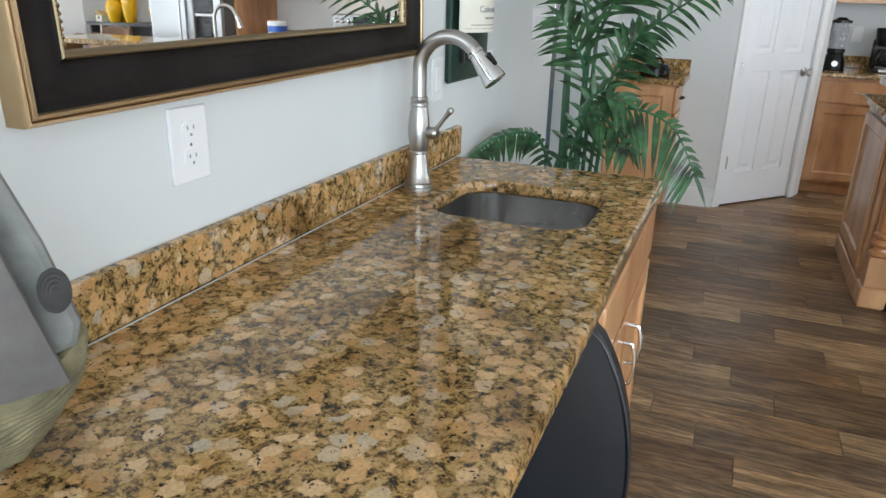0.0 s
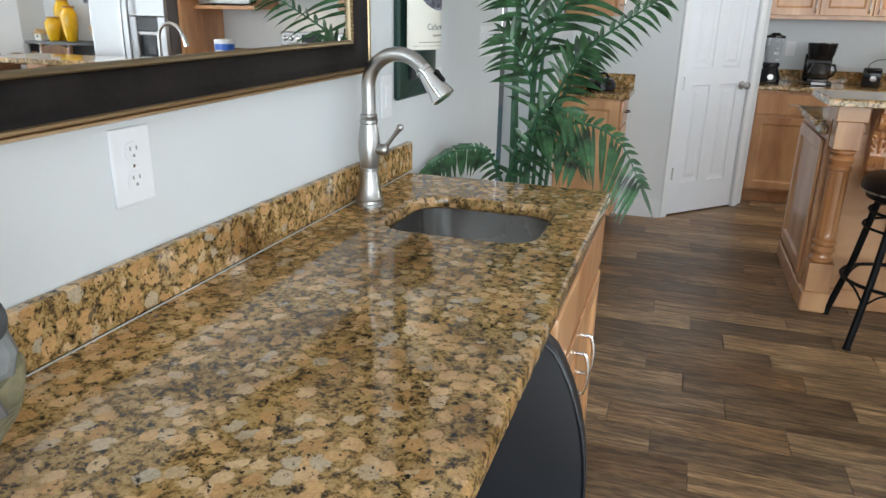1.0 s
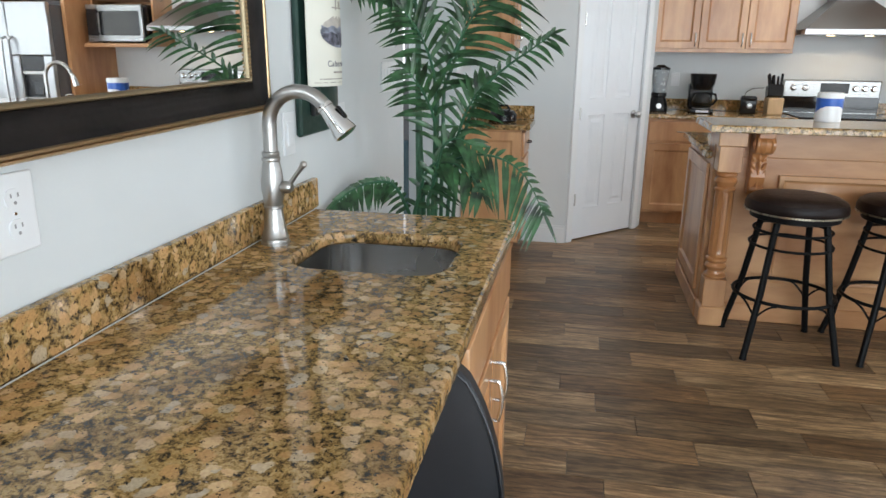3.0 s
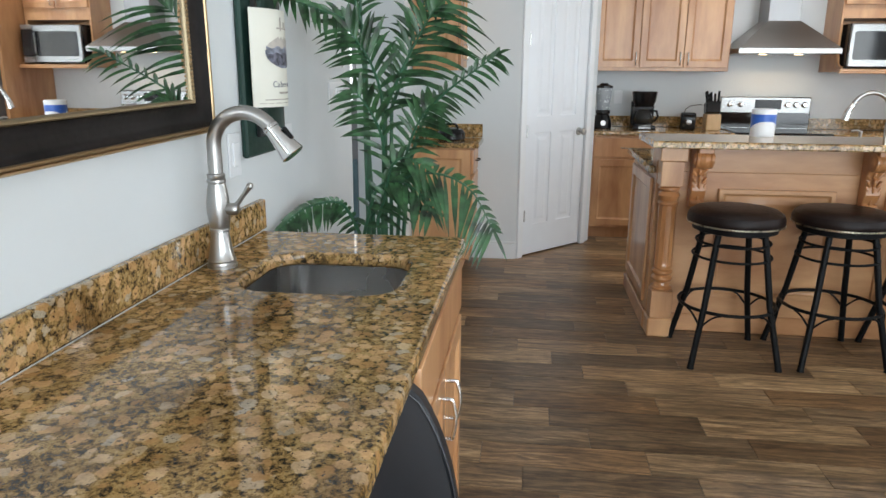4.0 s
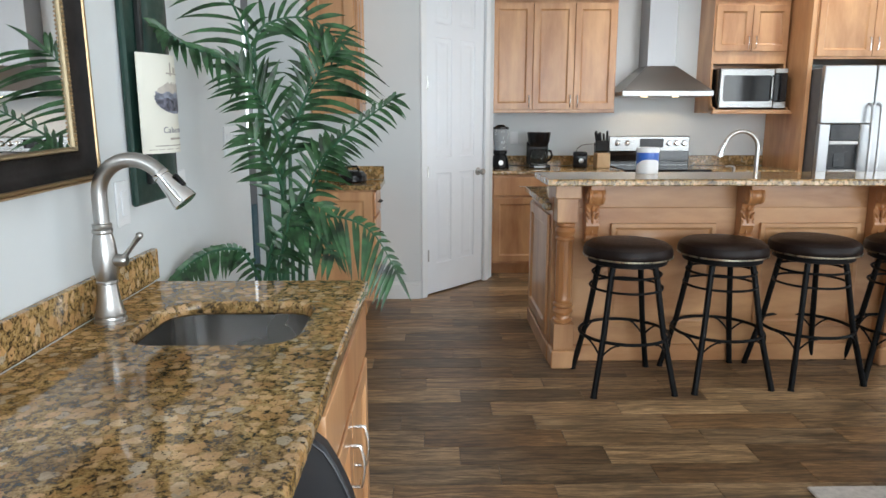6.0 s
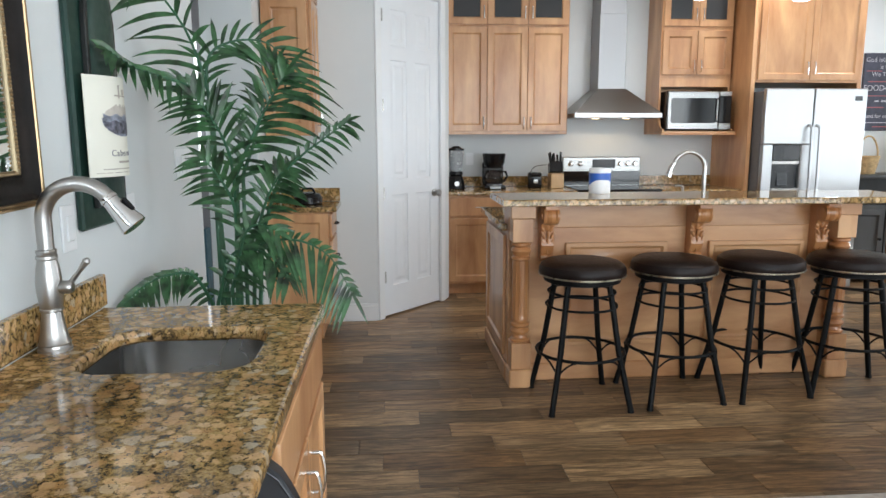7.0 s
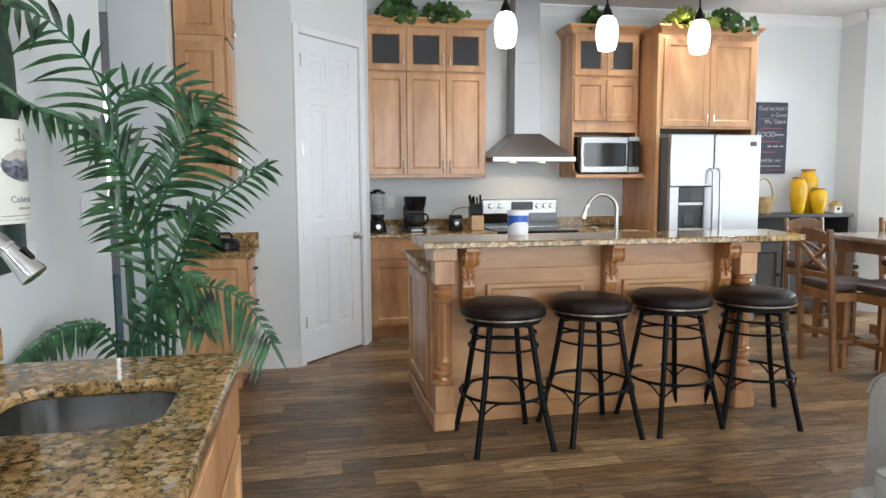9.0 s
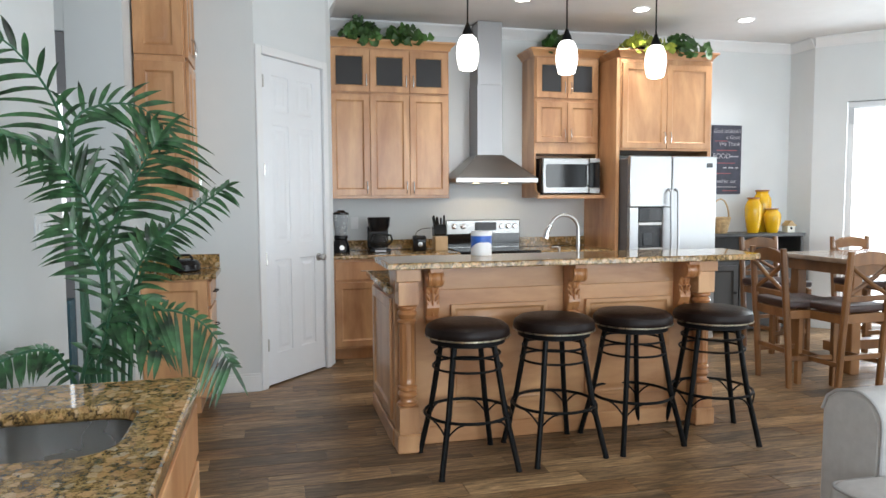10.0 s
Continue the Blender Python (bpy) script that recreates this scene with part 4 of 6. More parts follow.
block = thing("knife_block", "light wood knife block full of black-handled knives", "knife block", (1.532, 6.28, TOP))
part("lower_block", bx(-0.060, 0.060, -0.04, 0.10, 0, 0.135, 0.006), wood("beech", (0.50, 0.32, 0.15), (0.66, 0.45, 0.24), 2, coat=0.1), block)
part("upper_block", moved(bx(-0.058, 0.058, -0.05, 0.05, 0, 0.10, 0.006), pose(0, 0.045, 0.1355, -14, 0, 0)), BLACK, block)
for k in range(6):
    kx, ky = -0.040 + 0.027 * (k % 4), 0.02 + 0.045 * (k // 4)
    part("knife", moved(bx(-0.009, 0.009, -0.006, 0.006, 0, 0.10 - 0.012 * (k % 3), 0.004), pose(kx, ky + 0.02, 0.232, -18, 4 * (k % 4 - 1.5), 0)), BLACK, block, "black knife handle")
wp = thing("kitchen_outlet", "white duplex outlet on the kitchen wall", "outlet", (0.77, FAR, 1.172))
part("plate", bx(-0.036, 0.036, -0.007, 0, -0.057, 0.057, 0.004), WHITEP, wp)
part("socket", bx(-0.016, 0.016, -0.0095, -0.0065, -0.034, 0.034, 0.004), WHITEP, wp)
# ---- island with raised bar ----
isl = thing("kitchen_island", "honey maple island with raised panels under a bar", "island", (0, 0, 0))
IX0, IX1, IY = 0.665, 2.655, 3.82
part("body", bx(IX0, IX1, IY, 4.62, 0.0, 0.88, 0.003), MAPLE_X, isl)
part("knee_wall", bx(IX0, IX1, IY + 0.0005, 3.97, 0.8805, 1.026, 0.002), MAPLE_X, isl)
part("base_moulding", joined(bx(IX0 - 0.015, IX1 + 0.015, IY - 0.016, IY - 0.0005, 0, 0.10, 0.006), bx(IX0 - 0.016, IX0 - 0.0005, IY, 4.62, 0, 0.10, 0.006), bx(IX1 + 0.0005, IX1 + 0.016, IY, 4.62, 0, 0.10, 0.006)), MAPLE_X, isl)
for x0, x1 in ((0.985, 1.565), (1.81, 2.37)):
    part("panel", moved(panel_door(x1 - x0, 0.59, 0.026, 0.020, True), Matrix.Translation((x0, IY - 0.0005, 0.205))), MAPLE_X, isl, "raised moulded panel")
ends = panel_door(0.68, 0.70, 0.016, 0.06, False)
part("end_panel", moved(ends, pose(IX0 - 0.0005, 4.58, 0.13, 0, 0, -90)), MAPLE, isl, "framed end panel")


def fluted(profile, seg=48, at=(0, 0, 0), flutes=(0, 0), depth=0.004):
    bm = lathe(profile, seg, at)
    for v in bm.verts:
        if flutes[0] < v.co.z < flutes[1]:
            r = Vector((v.co.x - at[0], v.co.y - at[1]))
            a = math.atan2(r.y, r.x)
            r *= 1 - depth / max(r.length, 0.001) * (0.5 + 0.5 * math.cos(12 * a))
            v.co.x, v.co.y = at[0] + r.x, at[1] + r.y
    return bm


def island_post(x, y):
    pa = (x, y, 0)
    part("post_base", bx(x - 0.068, x + 0.068, y - 0.068, y + 0.068, 0, 0.105, 0.008), MAPLE, isl)
    part("post_foot", bx(x - 0.056, x + 0.056, y - 0.056, y + 0.056, 0.1055, 0.255, 0.003), MAPLE, isl)
    prof = [(0.050, 0.2555), (0.056, 0.262), (0.056, 0.272), (0.044, 0.280), (0.040, 0.295), (0.050, 0.305), (0.056, 0.318), (0.050, 0.332), (0.042, 0.338), (0.054, 0.350), (0.054, 0.362), (0.044, 0.370), (0.047, 0.385)]
    prof += [(0.047, 0.39 + 0.03 * k) for k in range(11)]
    prof += [(0.045, 0.712), (0.052, 0.720), (0.052, 0.730), (0.042, 0.738), (0.050, 0.752), (0.056, 0.766), (0.050, 0.780), (0.042, 0.786), (0.054, 0.798), (0.054, 0.808), (0.046, 0.815)]
    part("post_shaft", fluted(prof, 48, pa, (0.388, 0.70)), CARVED, isl, "turned and fluted maple post")
    part("post_head", bx(x - 0.056, x + 0.056, y - 0.056, y + 0.056, 0.8155, 0.945, 0.003), MAPLE, isl)
    part("post_cap", bx(x - 0.068, x + 0.068, y - 0.068, y + 0.068, 0.9455, 1.027, 0.004), MAPLE, isl)


island_post(0.722, 3.75)
island_post(2.562, 3.765)


def corbel(x):
    """A carved scroll bracket under the bar: volute, leaf and foot."""
    w = 0.045
    side = [(0, 1.027), (-0.165, 1.027), (-0.165, 0.995), (-0.150, 0.99)]
    side += [(-0.115 + 0.045 * math.cos(radians(a)), 0.955 + 0.045 * math.sin(radians(a))) for a in (150, 190, 230, 270, 310)]
    side += [(-0.075, 0.905), (-0.060, 0.87), (-0.070, 0.83), (-0.078, 0.79), (-0.062, 0.755), (-0.050, 0.735), (-0.060, 0.715), (-0.045, 0.700), (0, 0.695)]
    body = moved(prism([(y, z) for y, z in side], -w + 0.008, w - 0.008, 0.004), Matrix(((0, 0, 1, x), (1, 0, 0, IY), (0, 1, 0, 0), (0, 0, 0, 1))))
    bits = [body]
    turn_x = Matrix(((0, 0, 1, 0), (1, 0, 0, 0), (0, 1, 0, 0), (0, 0, 0, 1)))
    vol = lathe([(0.030, -w), (0.047, -w + 0.004), (0.049, -w + 0.014), (0.043, -w + 0.022), (0.048, -0.012), (0.052, 0), (0.048, 0.012), (0.043, w - 0.022), (0.049, w - 0.014), (0.047, w - 0.004), (0.030, w)], 28)
    bits.append(moved(vol, Matrix.Translation((x, IY - 0.118, 0.960)) @ turn_x))
    foot = lathe([(0.012, -w + 0.006), (0.020, -w + 0.012), (0.018, -0.012), (0.022, 0), (0.018, 0.012), (0.020, w - 0.012), (0.012, w - 0.006)], 20)
    bits.append(moved(foot, Matrix.Translation((x, IY - 0.052, 0.722)) @ turn_x))
    # acanthus lobes down the front
    for k in range(5):
        z = 0.885 - 0.034 * k
        yy = IY - 0.066 - 0.012 * math.sin(k * 1.3)
        for s in (-1, 0, 1):
            lobe = bmesh.new()
            bmesh.ops.create_icosphere(lobe, subdivisions=2, radius=1)
            bits.append(moved(lobe, Matrix.Translation((x + s * 0.024, yy + 0.008 * abs(s), z - 0.008 * abs(s))) @ pose(0, 0, 0, 15, s * 28, 0) @ Matrix.Diagonal((0.010 - 0.001 * k, 0.012, 0.024, 1))))
    for s in (-1, 1):
        for k in range(3):
            bits.append(moved(lathe([(0.030 - 0.009 * k, 0), (0.030 - 0.009 * k, 0.003 + 0.002 * k)], 20), Matrix.Translation((x + s * (w + 0.001) - ((0.003 + 0.002 * k) if s < 0 else 0), IY - 0.118, 0.960)) @ turn_x))
    part("corbel", joined(*bits), CARVED, isl, "carved scroll corbel with acanthus leaf")


for cx in (0.868, 1.712, 2.44):
    corbel(cx)
BAR = 1.062


def bar_outline(i):
    return [(0.585 + i, 3.525 + i), (2.74 - i, 3.505 + i), (2.80 - i, 3.54 + i), (2.86 - i, 3.985 - i), (0.585 + i, 3.995 - i)]


whole("bar_counter", ring_slab(bar_outline, None, 1.028, BAR), GRANITE, "polished granite bar top raised above the island", "countertop")
whole("island_worktop", ring_slab(lambda i: rounded(0.618 + i, 2.72 - i, 3.975 + i, 4.66 - i, 0.02, 3), None, 0.882, TOP), GRANITE, "lower granite worktop behind the raised bar", "countertop")
whole("side_shelf", bx(0.628, 0.663, 3.86, 3.972, 0.860, 0.900, 0.005), GRANITE, "granite edge strip at the island end", "shelf")
itap = thing("island_faucet", "brushed nickel high-arc faucet behind the bar", "faucet", (1.945, 4.20, TOP))
part("base", lathe([(0.028, 0), (0.028, 0.01), (0.020, 0.016), (0.018, 0.10)], 24), NICKEL, itap)
ipts = [(0, 0, 0.10), (0, 0, 0.27)] + [(-0.10 + 0.10 * math.cos(radians(a)), 0, 0.27 + 0.10 * math.sin(radians(a))) for a in range(10, 165, 10)]
part("spout", tube(ipts, 0.0125, 16), NICKEL, itap)
part("spray_head", tube([ipts[-1], (-0.213, 0, 0.275), (-0.223, 0, 0.235), (-0.226, 0, 0.22)], [0.013, 0.015, 0.020, 0.020], 16), CHROME, itap, "chrome spray head")
part("lever", tube([(0.0, -0.018, 0.09), (0.0, -0.045, 0.10), (0.0, -0.075, 0.13)], [0.008, 0.006, 0.008], 10), NICKEL, itap)
soap = thing("soap_dispenser", "small nickel soap dispenser by the faucet", "soap dispenser", (1.82, 4.22, TOP))
part("stem", lathe([(0.016, 0), (0.016, 0.02), (0.008, 0.025), (0.008, 0.13)], 16), NICKEL, soap)
part("spout", tube([(0, 0, 0.13), (0, 0, 0.155), (-0.02, 0, 0.163), (-0.05, 0, 0.160)], [0.008, 0.010, 0.007, 0.005], 10), NICKEL, soap)

wipes = thing("wipes_tub", "white and blue plastic tub of wipes on the bar", "tub", (1.195, 3.90, BAR))
part("tub", lathe([(0.058, 0), (0.060, 0.004), (0.060, 0.118), (0.057, 0.121)], 32), WHITEP, wipes)
part("lid", lathe([(0.0615, 0.118), (0.0615, 0.136), (0.058, 0.142), (0.02, 0.144)], 32), WHITEP, wipes)
BLUE = plain("blue_print", (0.03, 0.12, 0.50), 0.35, vary=0.2, scale=20)
part("label_band", lathe([(0.0604, 0.078), (0.0608, 0.078), (0.0608, 0.115), (0.0604, 0.115)], 32), BLUE, wipes, "blue printed band")
for s in (-1, 1):
    bm = bmesh.new()
    cl = []
    for k in range(9):
        a = radians(-90 + s * (20 + 9 * k))
        top = 0.0785
        cl.append([bm.verts.new((0.0607 * math.cos(a), 0.0607 * math.sin(a), z)) for z in (top - 0.038 * (k / 8) ** 1.5, top)])
    for a, b in zip(cl, cl[1:]):
        bm.faces.new((a[0], b[0], b[1], a[1]))
    part("label_swoosh", bm, BLUE, wipes)

# ---- pendants and downlights ----
SHADE = glow("opal_glass", (1.0, 0.98, 0.95), 3.2)
for px in (1.030, 1.589, 2.127):
    pd = thing("pendant_lamp", "white opal glass pendant lamp on a thin black rod", "pendant lamp", (px, 3.6, 2.062), group="pendants over the bar")
    part("shade", lathe([(0.030, 0), (0.044, 0.006), (0.054, 0.040), (0.0595, 0.085), (0.056, 0.130), (0.044, 0.165), (0.030, 0.178)], 32), SHADE, pd, "lit opal glass shade")
    part("cap", lathe([(0.030, 0.1785), (0.026, 0.195), (0.010, 0.235), (0.006, 0.245)], 20), BLACKMETAL, pd)
    part("rod", tube([(0, 0, 0.24), (0, 0, 0.985)], 0.0045, 8), BLACKMETAL, pd)
    part("canopy", lathe([(0.06, 0.978), (0.06, 0.988)], 24), BLACKMETAL, pd)
    lamp = new("pendant_bulb", bpy.data.lights.new("pendant_bulb", "POINT"))
    lamp.data.energy, lamp.data.color, lamp.data.shadow_soft_size = 2.5, (1.0, 0.9, 0.78), 0.05
    lamp.location = (px, 3.6, 2.0)
for lx, ly in ((3.208, 5.66), (4.357, 5.77), (2.08, 5.6)):
    dn = thing("downlight", "round recessed ceiling downlight, lit", "downlight", (lx, ly, CEIL_Z), group="ceiling downlights")
    part("ring", lathe([(0.085, -0.006), (0.085, 0), (0.06, 0), (0.06, -0.006)], 28), TRIM, dn)
    part("lens", lathe([(0.062, -0.0095), (0.062, -0.0065)], 28), glow("downlight_lens", (1.0, 0.97, 0.92), 7), dn)
    sp = new("downlight_spot", bpy.data.lights.new("downlight_spot", "SPOT"))
    sp.data.energy, sp.data.color, sp.data.spot_size, sp.data.shadow_soft_size = 58, (0.97, 0.98, 1.0), radians(140), 0.05
    sp.data.spot_blend = 0.9
    sp.matrix_world = look((lx, ly, CEIL_Z - 0.02), (lx, ly - 0.01, 0))
# ---- bar stools ----
BRASS = metal("brass_nail", (0.66, 0.60, 0.47), 0.28)


def bar_stool():
    ob = thing("bar_stool", "round dark brown leather bar stool with black metal legs", "stool", group="stools along the bar")
    cushion = [(0.19, 0.672), (0.214, 0.676), (0.222, 0.690), (0.222, 0.712), (0.214, 0.732), (0.190, 0.748), (0.14, 0.757), (0.07, 0.761), (0.01, 0.762)]
    seat = part("seat", lathe(cushion, 48), LEATHER, ob, "padded dark leather seat")
    nails = []
    for k in range(104):
        a = 2 * math.pi * k / 104
        nail = bmesh.new()
        bmesh.ops.create_cube(nail, size=1, matrix=Matrix.Translation((0.2222 * math.cos(a), 0.2222 * math.sin(a), 0.684)) @ pose(0, 0, 0, 0, 0, math.degrees(a)) @ Matrix.Diagonal((0.004, 0.0105, 0.0075, 1)))
        nails.append(nail)
    part("nail_trim", joined(*nails), BRASS, seat, "row of brass nailheads round the seat")
    part("seat_ring", lathe([(0.150, 0.645), (0.186, 0.645), (0.196, 0.650), (0.196, 0.6715), (0.150, 0.6715)], 40), BLACKMETAL, ob)
    for k in range(4):
        a = radians(45 + 90 * k)
        c, s = math.cos(a), math.sin(a)
        part("leg", tube([(0.150 * c, 0.150 * s, 0.645), (0.165 * c, 0.165 * s, 0.58), (0.215 * c, 0.215 * s, 0.30), (0.290 * c, 0.290 * s, 0.012), (0.291 * c, 0.291 * s, 0.0)], [0.015, 0.015, 0.015, 0.015, 0.018], 10), BLACKMETAL, ob)
        # curved brace under the foot ring
        b = radians(45 + 90 * k)
        for t in (-1, 1):
            pts = []
            for j in range(7):
                u = j / 6
                ang = b + t * radians(22) * u
                r = (0.237 - 0.004 * u)
                pts.append((r * math.cos(ang), r * math.sin(ang), 0.195 + 0.075 * math.sin(u * math.pi / 2)))
            part("brace", tube(pts, 0.005, 6), BLACKMETAL, ob)
    for r, z, w in ((0.170, 0.590, 0.0065), (0.181, 0.520, 0.0065), (0.226, 0.275, 0.0085)):
        part("ring", tube([(r * math.cos(2 * math.pi * k / 40), r * math.sin(2 * math.pi * k / 40), z) for k in range(40)], w, 8, True), BLACKMETAL, ob, "round steel rail")
    return ob


STOOLS = ((0.995, 3.50, 3), (1.500, 3.545, 6), (2.000, 3.590, 8), (2.500, 3.560, -18))
first = bar_stool()
first.matrix_world = pose(STOOLS[0][0], STOOLS[0][1], 0, 0, 0, STOOLS[0][2])
for sx, sy, sr in STOOLS[1:]:
    copy_thing(first, pose(sx, sy, 0, 0, 0, sr))

# ---- pantry door in the slanting wall ----
PD = math.degrees(math.atan2(5.815 - 5.2, 0.47 + 0.085))
pdoor = thing("door_1", "white six-panel pantry door with a nickel knob, closed", "door", (-0.085, 5.2, 0), PD, kind="structure")
DL0, DW, DH = 0.072, 0.695, 2.435


def six_panel(w, h, t):
    bm = bx(0, w, 0, t, 0, h, 0.002)
    st, mid = 0.115 * w / 0.7, 0.10 * w / 0.7
    pw = (w - 2 * st - mid) / 2
    rows = ((0.23, 0.93), (1.05, 1.93), (2.03, h - 0.13))
    cut = bmesh.new()
    xs = [0, st, st + pw, st + pw + mid, w - st, w]
    zs = [0, rows[0][0], rows[0][1], rows[1][0], rows[1][1], rows[2][0], rows[2][1], h]
    grid = [[cut.verts.new((x, 0, z)) for z in zs] for x in xs]
    fields = []
    for i in range(5):
        for j in range(7):
            f = cut.faces.new((grid[i][j], grid[i + 1][j], grid[i + 1][j + 1], grid[i][j + 1]))
            if i in (1, 3) and j in (1, 3, 5):
                fields.append(f)
    bmesh.ops.recalc_face_normals(cut, faces=cut.faces)
    if cut.faces[:][0].normal.y > 0:
        bmesh.ops.reverse_faces(cut, faces=cut.faces)
    for thick, depth in ((0.004, -0.006), (0.018, -0.002), (0.012, 0.0), (0.022, 0.006)):
        bmesh.ops.inset_individual(cut, faces=fields, thickness=thick, depth=depth, use_even_offset=True)
    rim = joined(cut, moved(bx(0, w, 0.010, t, 0, h, 0.001), Matrix.Identity(4)), bx(0, 0.002, 0, t, 0, h, 0), bx(w - 0.002, w, 0, t, 0, h, 0), bx(0, w, 0, t, h - 0.002, h, 0), bx(0, w, 0, t, 0, 0.002, 0))
    bm.free()
    return rim


leaf = part("door_leaf", moved(six_panel(DW, DH - 0.012, 0.035), Matrix.Translation((DL0, 0.012, 0.012))), DOORP, pdoor, smooth=False)
for hz in (0.323, 0.959, 1.61, 2.247):
    part("hinge", bx(DL0 - 0.007, DL0 + 0.007, -0.018, 0.013, hz - 0.045, hz + 0.045, 0.003), NICKEL, pdoor, "brushed nickel hinge")
knob = lathe([(0.031, 0), (0.031, 0.006), (0.013, 0.010), (0.011, 0.030), (0.020, 0.036), (0.027, 0.048), (0.026, 0.060), (0.016, 0.068)], 28)
part("door_knob", moved(knob, pose(DL0 + DW - 0.065, 0.012, 0.930, 90, 0, 0)), NICKEL, leaf, "round brushed nickel knob")
TOTAL = math.hypot(0.555, 0.615)
part("casing", joined(bx(0.004, DL0 - 0.004, -0.014, 0.02, 0, DH + 0.062, 0.005), bx(DL0 + DW + 0.003, TOTAL - 0.002, -0.014, 0.02, 0, DH + 0.062, 0.005), bx(DL0 - 0.004, DL0 + DW + 0.003, -0.014, 0.02, DH + 0.002, DH + 0.062, 0.005)), TRIM, pdoor, "white moulded door casing")
whole("wall_pantry_edge", moved(bx(0, 0.12, 0.0, 0.10, 0, CEIL_Z, 0), pose(0.47, 5.815, 0, 0, 0, 68)), WALL, "narrow wall strip beside the pantry door", "wall", kind="structure")

# baseboards
def board_along(name, p, q, h=0.135):
    d = Vector(q) - Vector(p)
    ob = part(name, joined(bx(0, d.length, -0.014, -0.0005, 0, h - 0.02, 0.002), bx(0, d.length, -0.010, -0.0005, h - 0.0195, h, 0.004)), TRIM)
    ob.matrix_world = pose(p[0], p[1], 0, 0, 0, math.degrees(math.atan2(d.y, d.x)))
    tagged(ob, "white painted baseboard along the wall", "baseboard", kind="structure")


board_along("baseboard", (-0.395, 5.2), (-0.085, 5.2))
board_along("baseboard", (4.15, FAR), (5.57, FAR))
board_along("baseboard", (-1.118, 4.5), (LEFT, 4.5))

# ---- cabinets in the niche ----
cabinet("niche_base_cabinet", "maple base cabinet with drawers beside the pantry wall", 0.44, 0.88, 0.40, (-0.40, 4.75, 0), 90,
        [("slab", 0.01, 0.43, 0.70, 0.865, 0.22, 0.78, False), ("slab", 0.01, 0.43, 0.41, 0.685, 0.22, 0.55, False), ("slab", 0.01, 0.43, 0.12, 0.395, 0.22, 0.26, False)], toe=0.10, handle=BLACKMETAL)
whole("niche_side_panel", moved(panel_door(0.40, 0.76, 0.018, 0.055), Matrix.Translation((LEFT + 0.004, 4.7495, 0.11))), MAPLE, "framed maple side panel of the niche cabinet", "panel")
whole("niche_countertop", ring_slab(lambda i: rounded(LEFT + 0.002 + i, -0.345 - i, 4.725 + i, 5.198 - i, 0.01, 2), None, 0.882, TOP), GRANITE, "brown granite counter in the niche", "countertop")
whole("niche_backsplash", bx(LEFT + 0.03, -0.352, 5.178, 5.199, TOP + 0.002, 1.012, 0.002), GRANITE, "granite backsplash against the pantry wall", "backsplash")
whole("niche_backsplash", bx(LEFT + 0.001, LEFT + 0.022, 4.73, 5.177, TOP + 0.002, 1.012, 0.002), GRANITE, "granite backsplash along the niche wall", "backsplash")
cabinet("niche_upper_cabinet", "tall maple upper cabinet with panelled side and glass doors", 0.44, 1.52, 0.30, (-0.495, 4.75, 1.39), 90,
        [("panel", 0.01, 0.218, 0.02, 0.88, 0.19, 0.12, True), ("panel", 0.222, 0.43, 0.02, 0.88, 0.25, 0.12, True), ("glass", 0.01, 0.218, 0.90, 1.50, 0.19, 1.0, True), ("glass", 0.222, 0.43, 0.90, 1.50, 0.25, 1.0, True)], crown_top=True)
for z0, z1 in ((1.41, 2.26), (2.30, 2.88)):
    whole("upper_side_panel", moved(panel_door(0.29, z1 - z0, 0.018, 0.055, True), Matrix.Translation((LEFT + 0.012, 4.7495, z0))), MAPLE, "raised side panel of the niche upper cabinet", "panel")
kettle = thing("black_appliance", "low black appliance on the niche counter", "appliance", (-0.56, 4.98, TOP))
part("body", lathe([(0.09, 0), (0.10, 0.01), (0.10, 0.05), (0.08, 0.075), (0.03, 0.085)], 28), BLACK, kettle)
part("handle", tube([(-0.05, 0, 0.082), (-0.03, 0, 0.11), (0.03, 0, 0.11), (0.05, 0, 0.082)], 0.008, 8), BLACK, kettle)

# hall doorway and shelf glimpsed past the wall's end
hd = thing("door_2", "hall doorway, its shaded recess painted grey, with a narrow bright sidelight", "door", (-1.60, 4.47, 0), kind="structure")
# flat grey sheet across the opening, coloured as the shade inside it
part("door_leaf", bx(0, 0.480, 0.03, 0.07, 0.01, 2.36, 0.003), plain("recess_shade_grey", (0.22, 0.22, 0.235), 0.6), hd, "grey sheet standing in for the shaded recess")
part("sidelight", bx(0.435, 0.462, -0.006, 0.004, 1.2, 2.0, 0.001), glow("sidelight_glow", (0.93, 0.97, 1.0), 2.2), hd, "bright narrow pane")
part("head", bx(-0.05, 0.480, 0.03, 0.13, 2.365, CEIL_Z, 0), WALL, hd)
blue = thing("blue_bottle_crate", "teal bottle crate standing on the hall floor", "crate", (-1.135, 4.30, 0))
part("crate", bx(-0.05, 0.05, -0.06, 0.06, 0, 0.84, 0.006), plain("teal_paint", (0.02, 0.075, 0.10), 0.45, vary=0.3), blue)
part("cap", lathe([(0.02, 0.84), (0.022, 0.90), (0.018, 0.91)], 14), BLACK, blue)

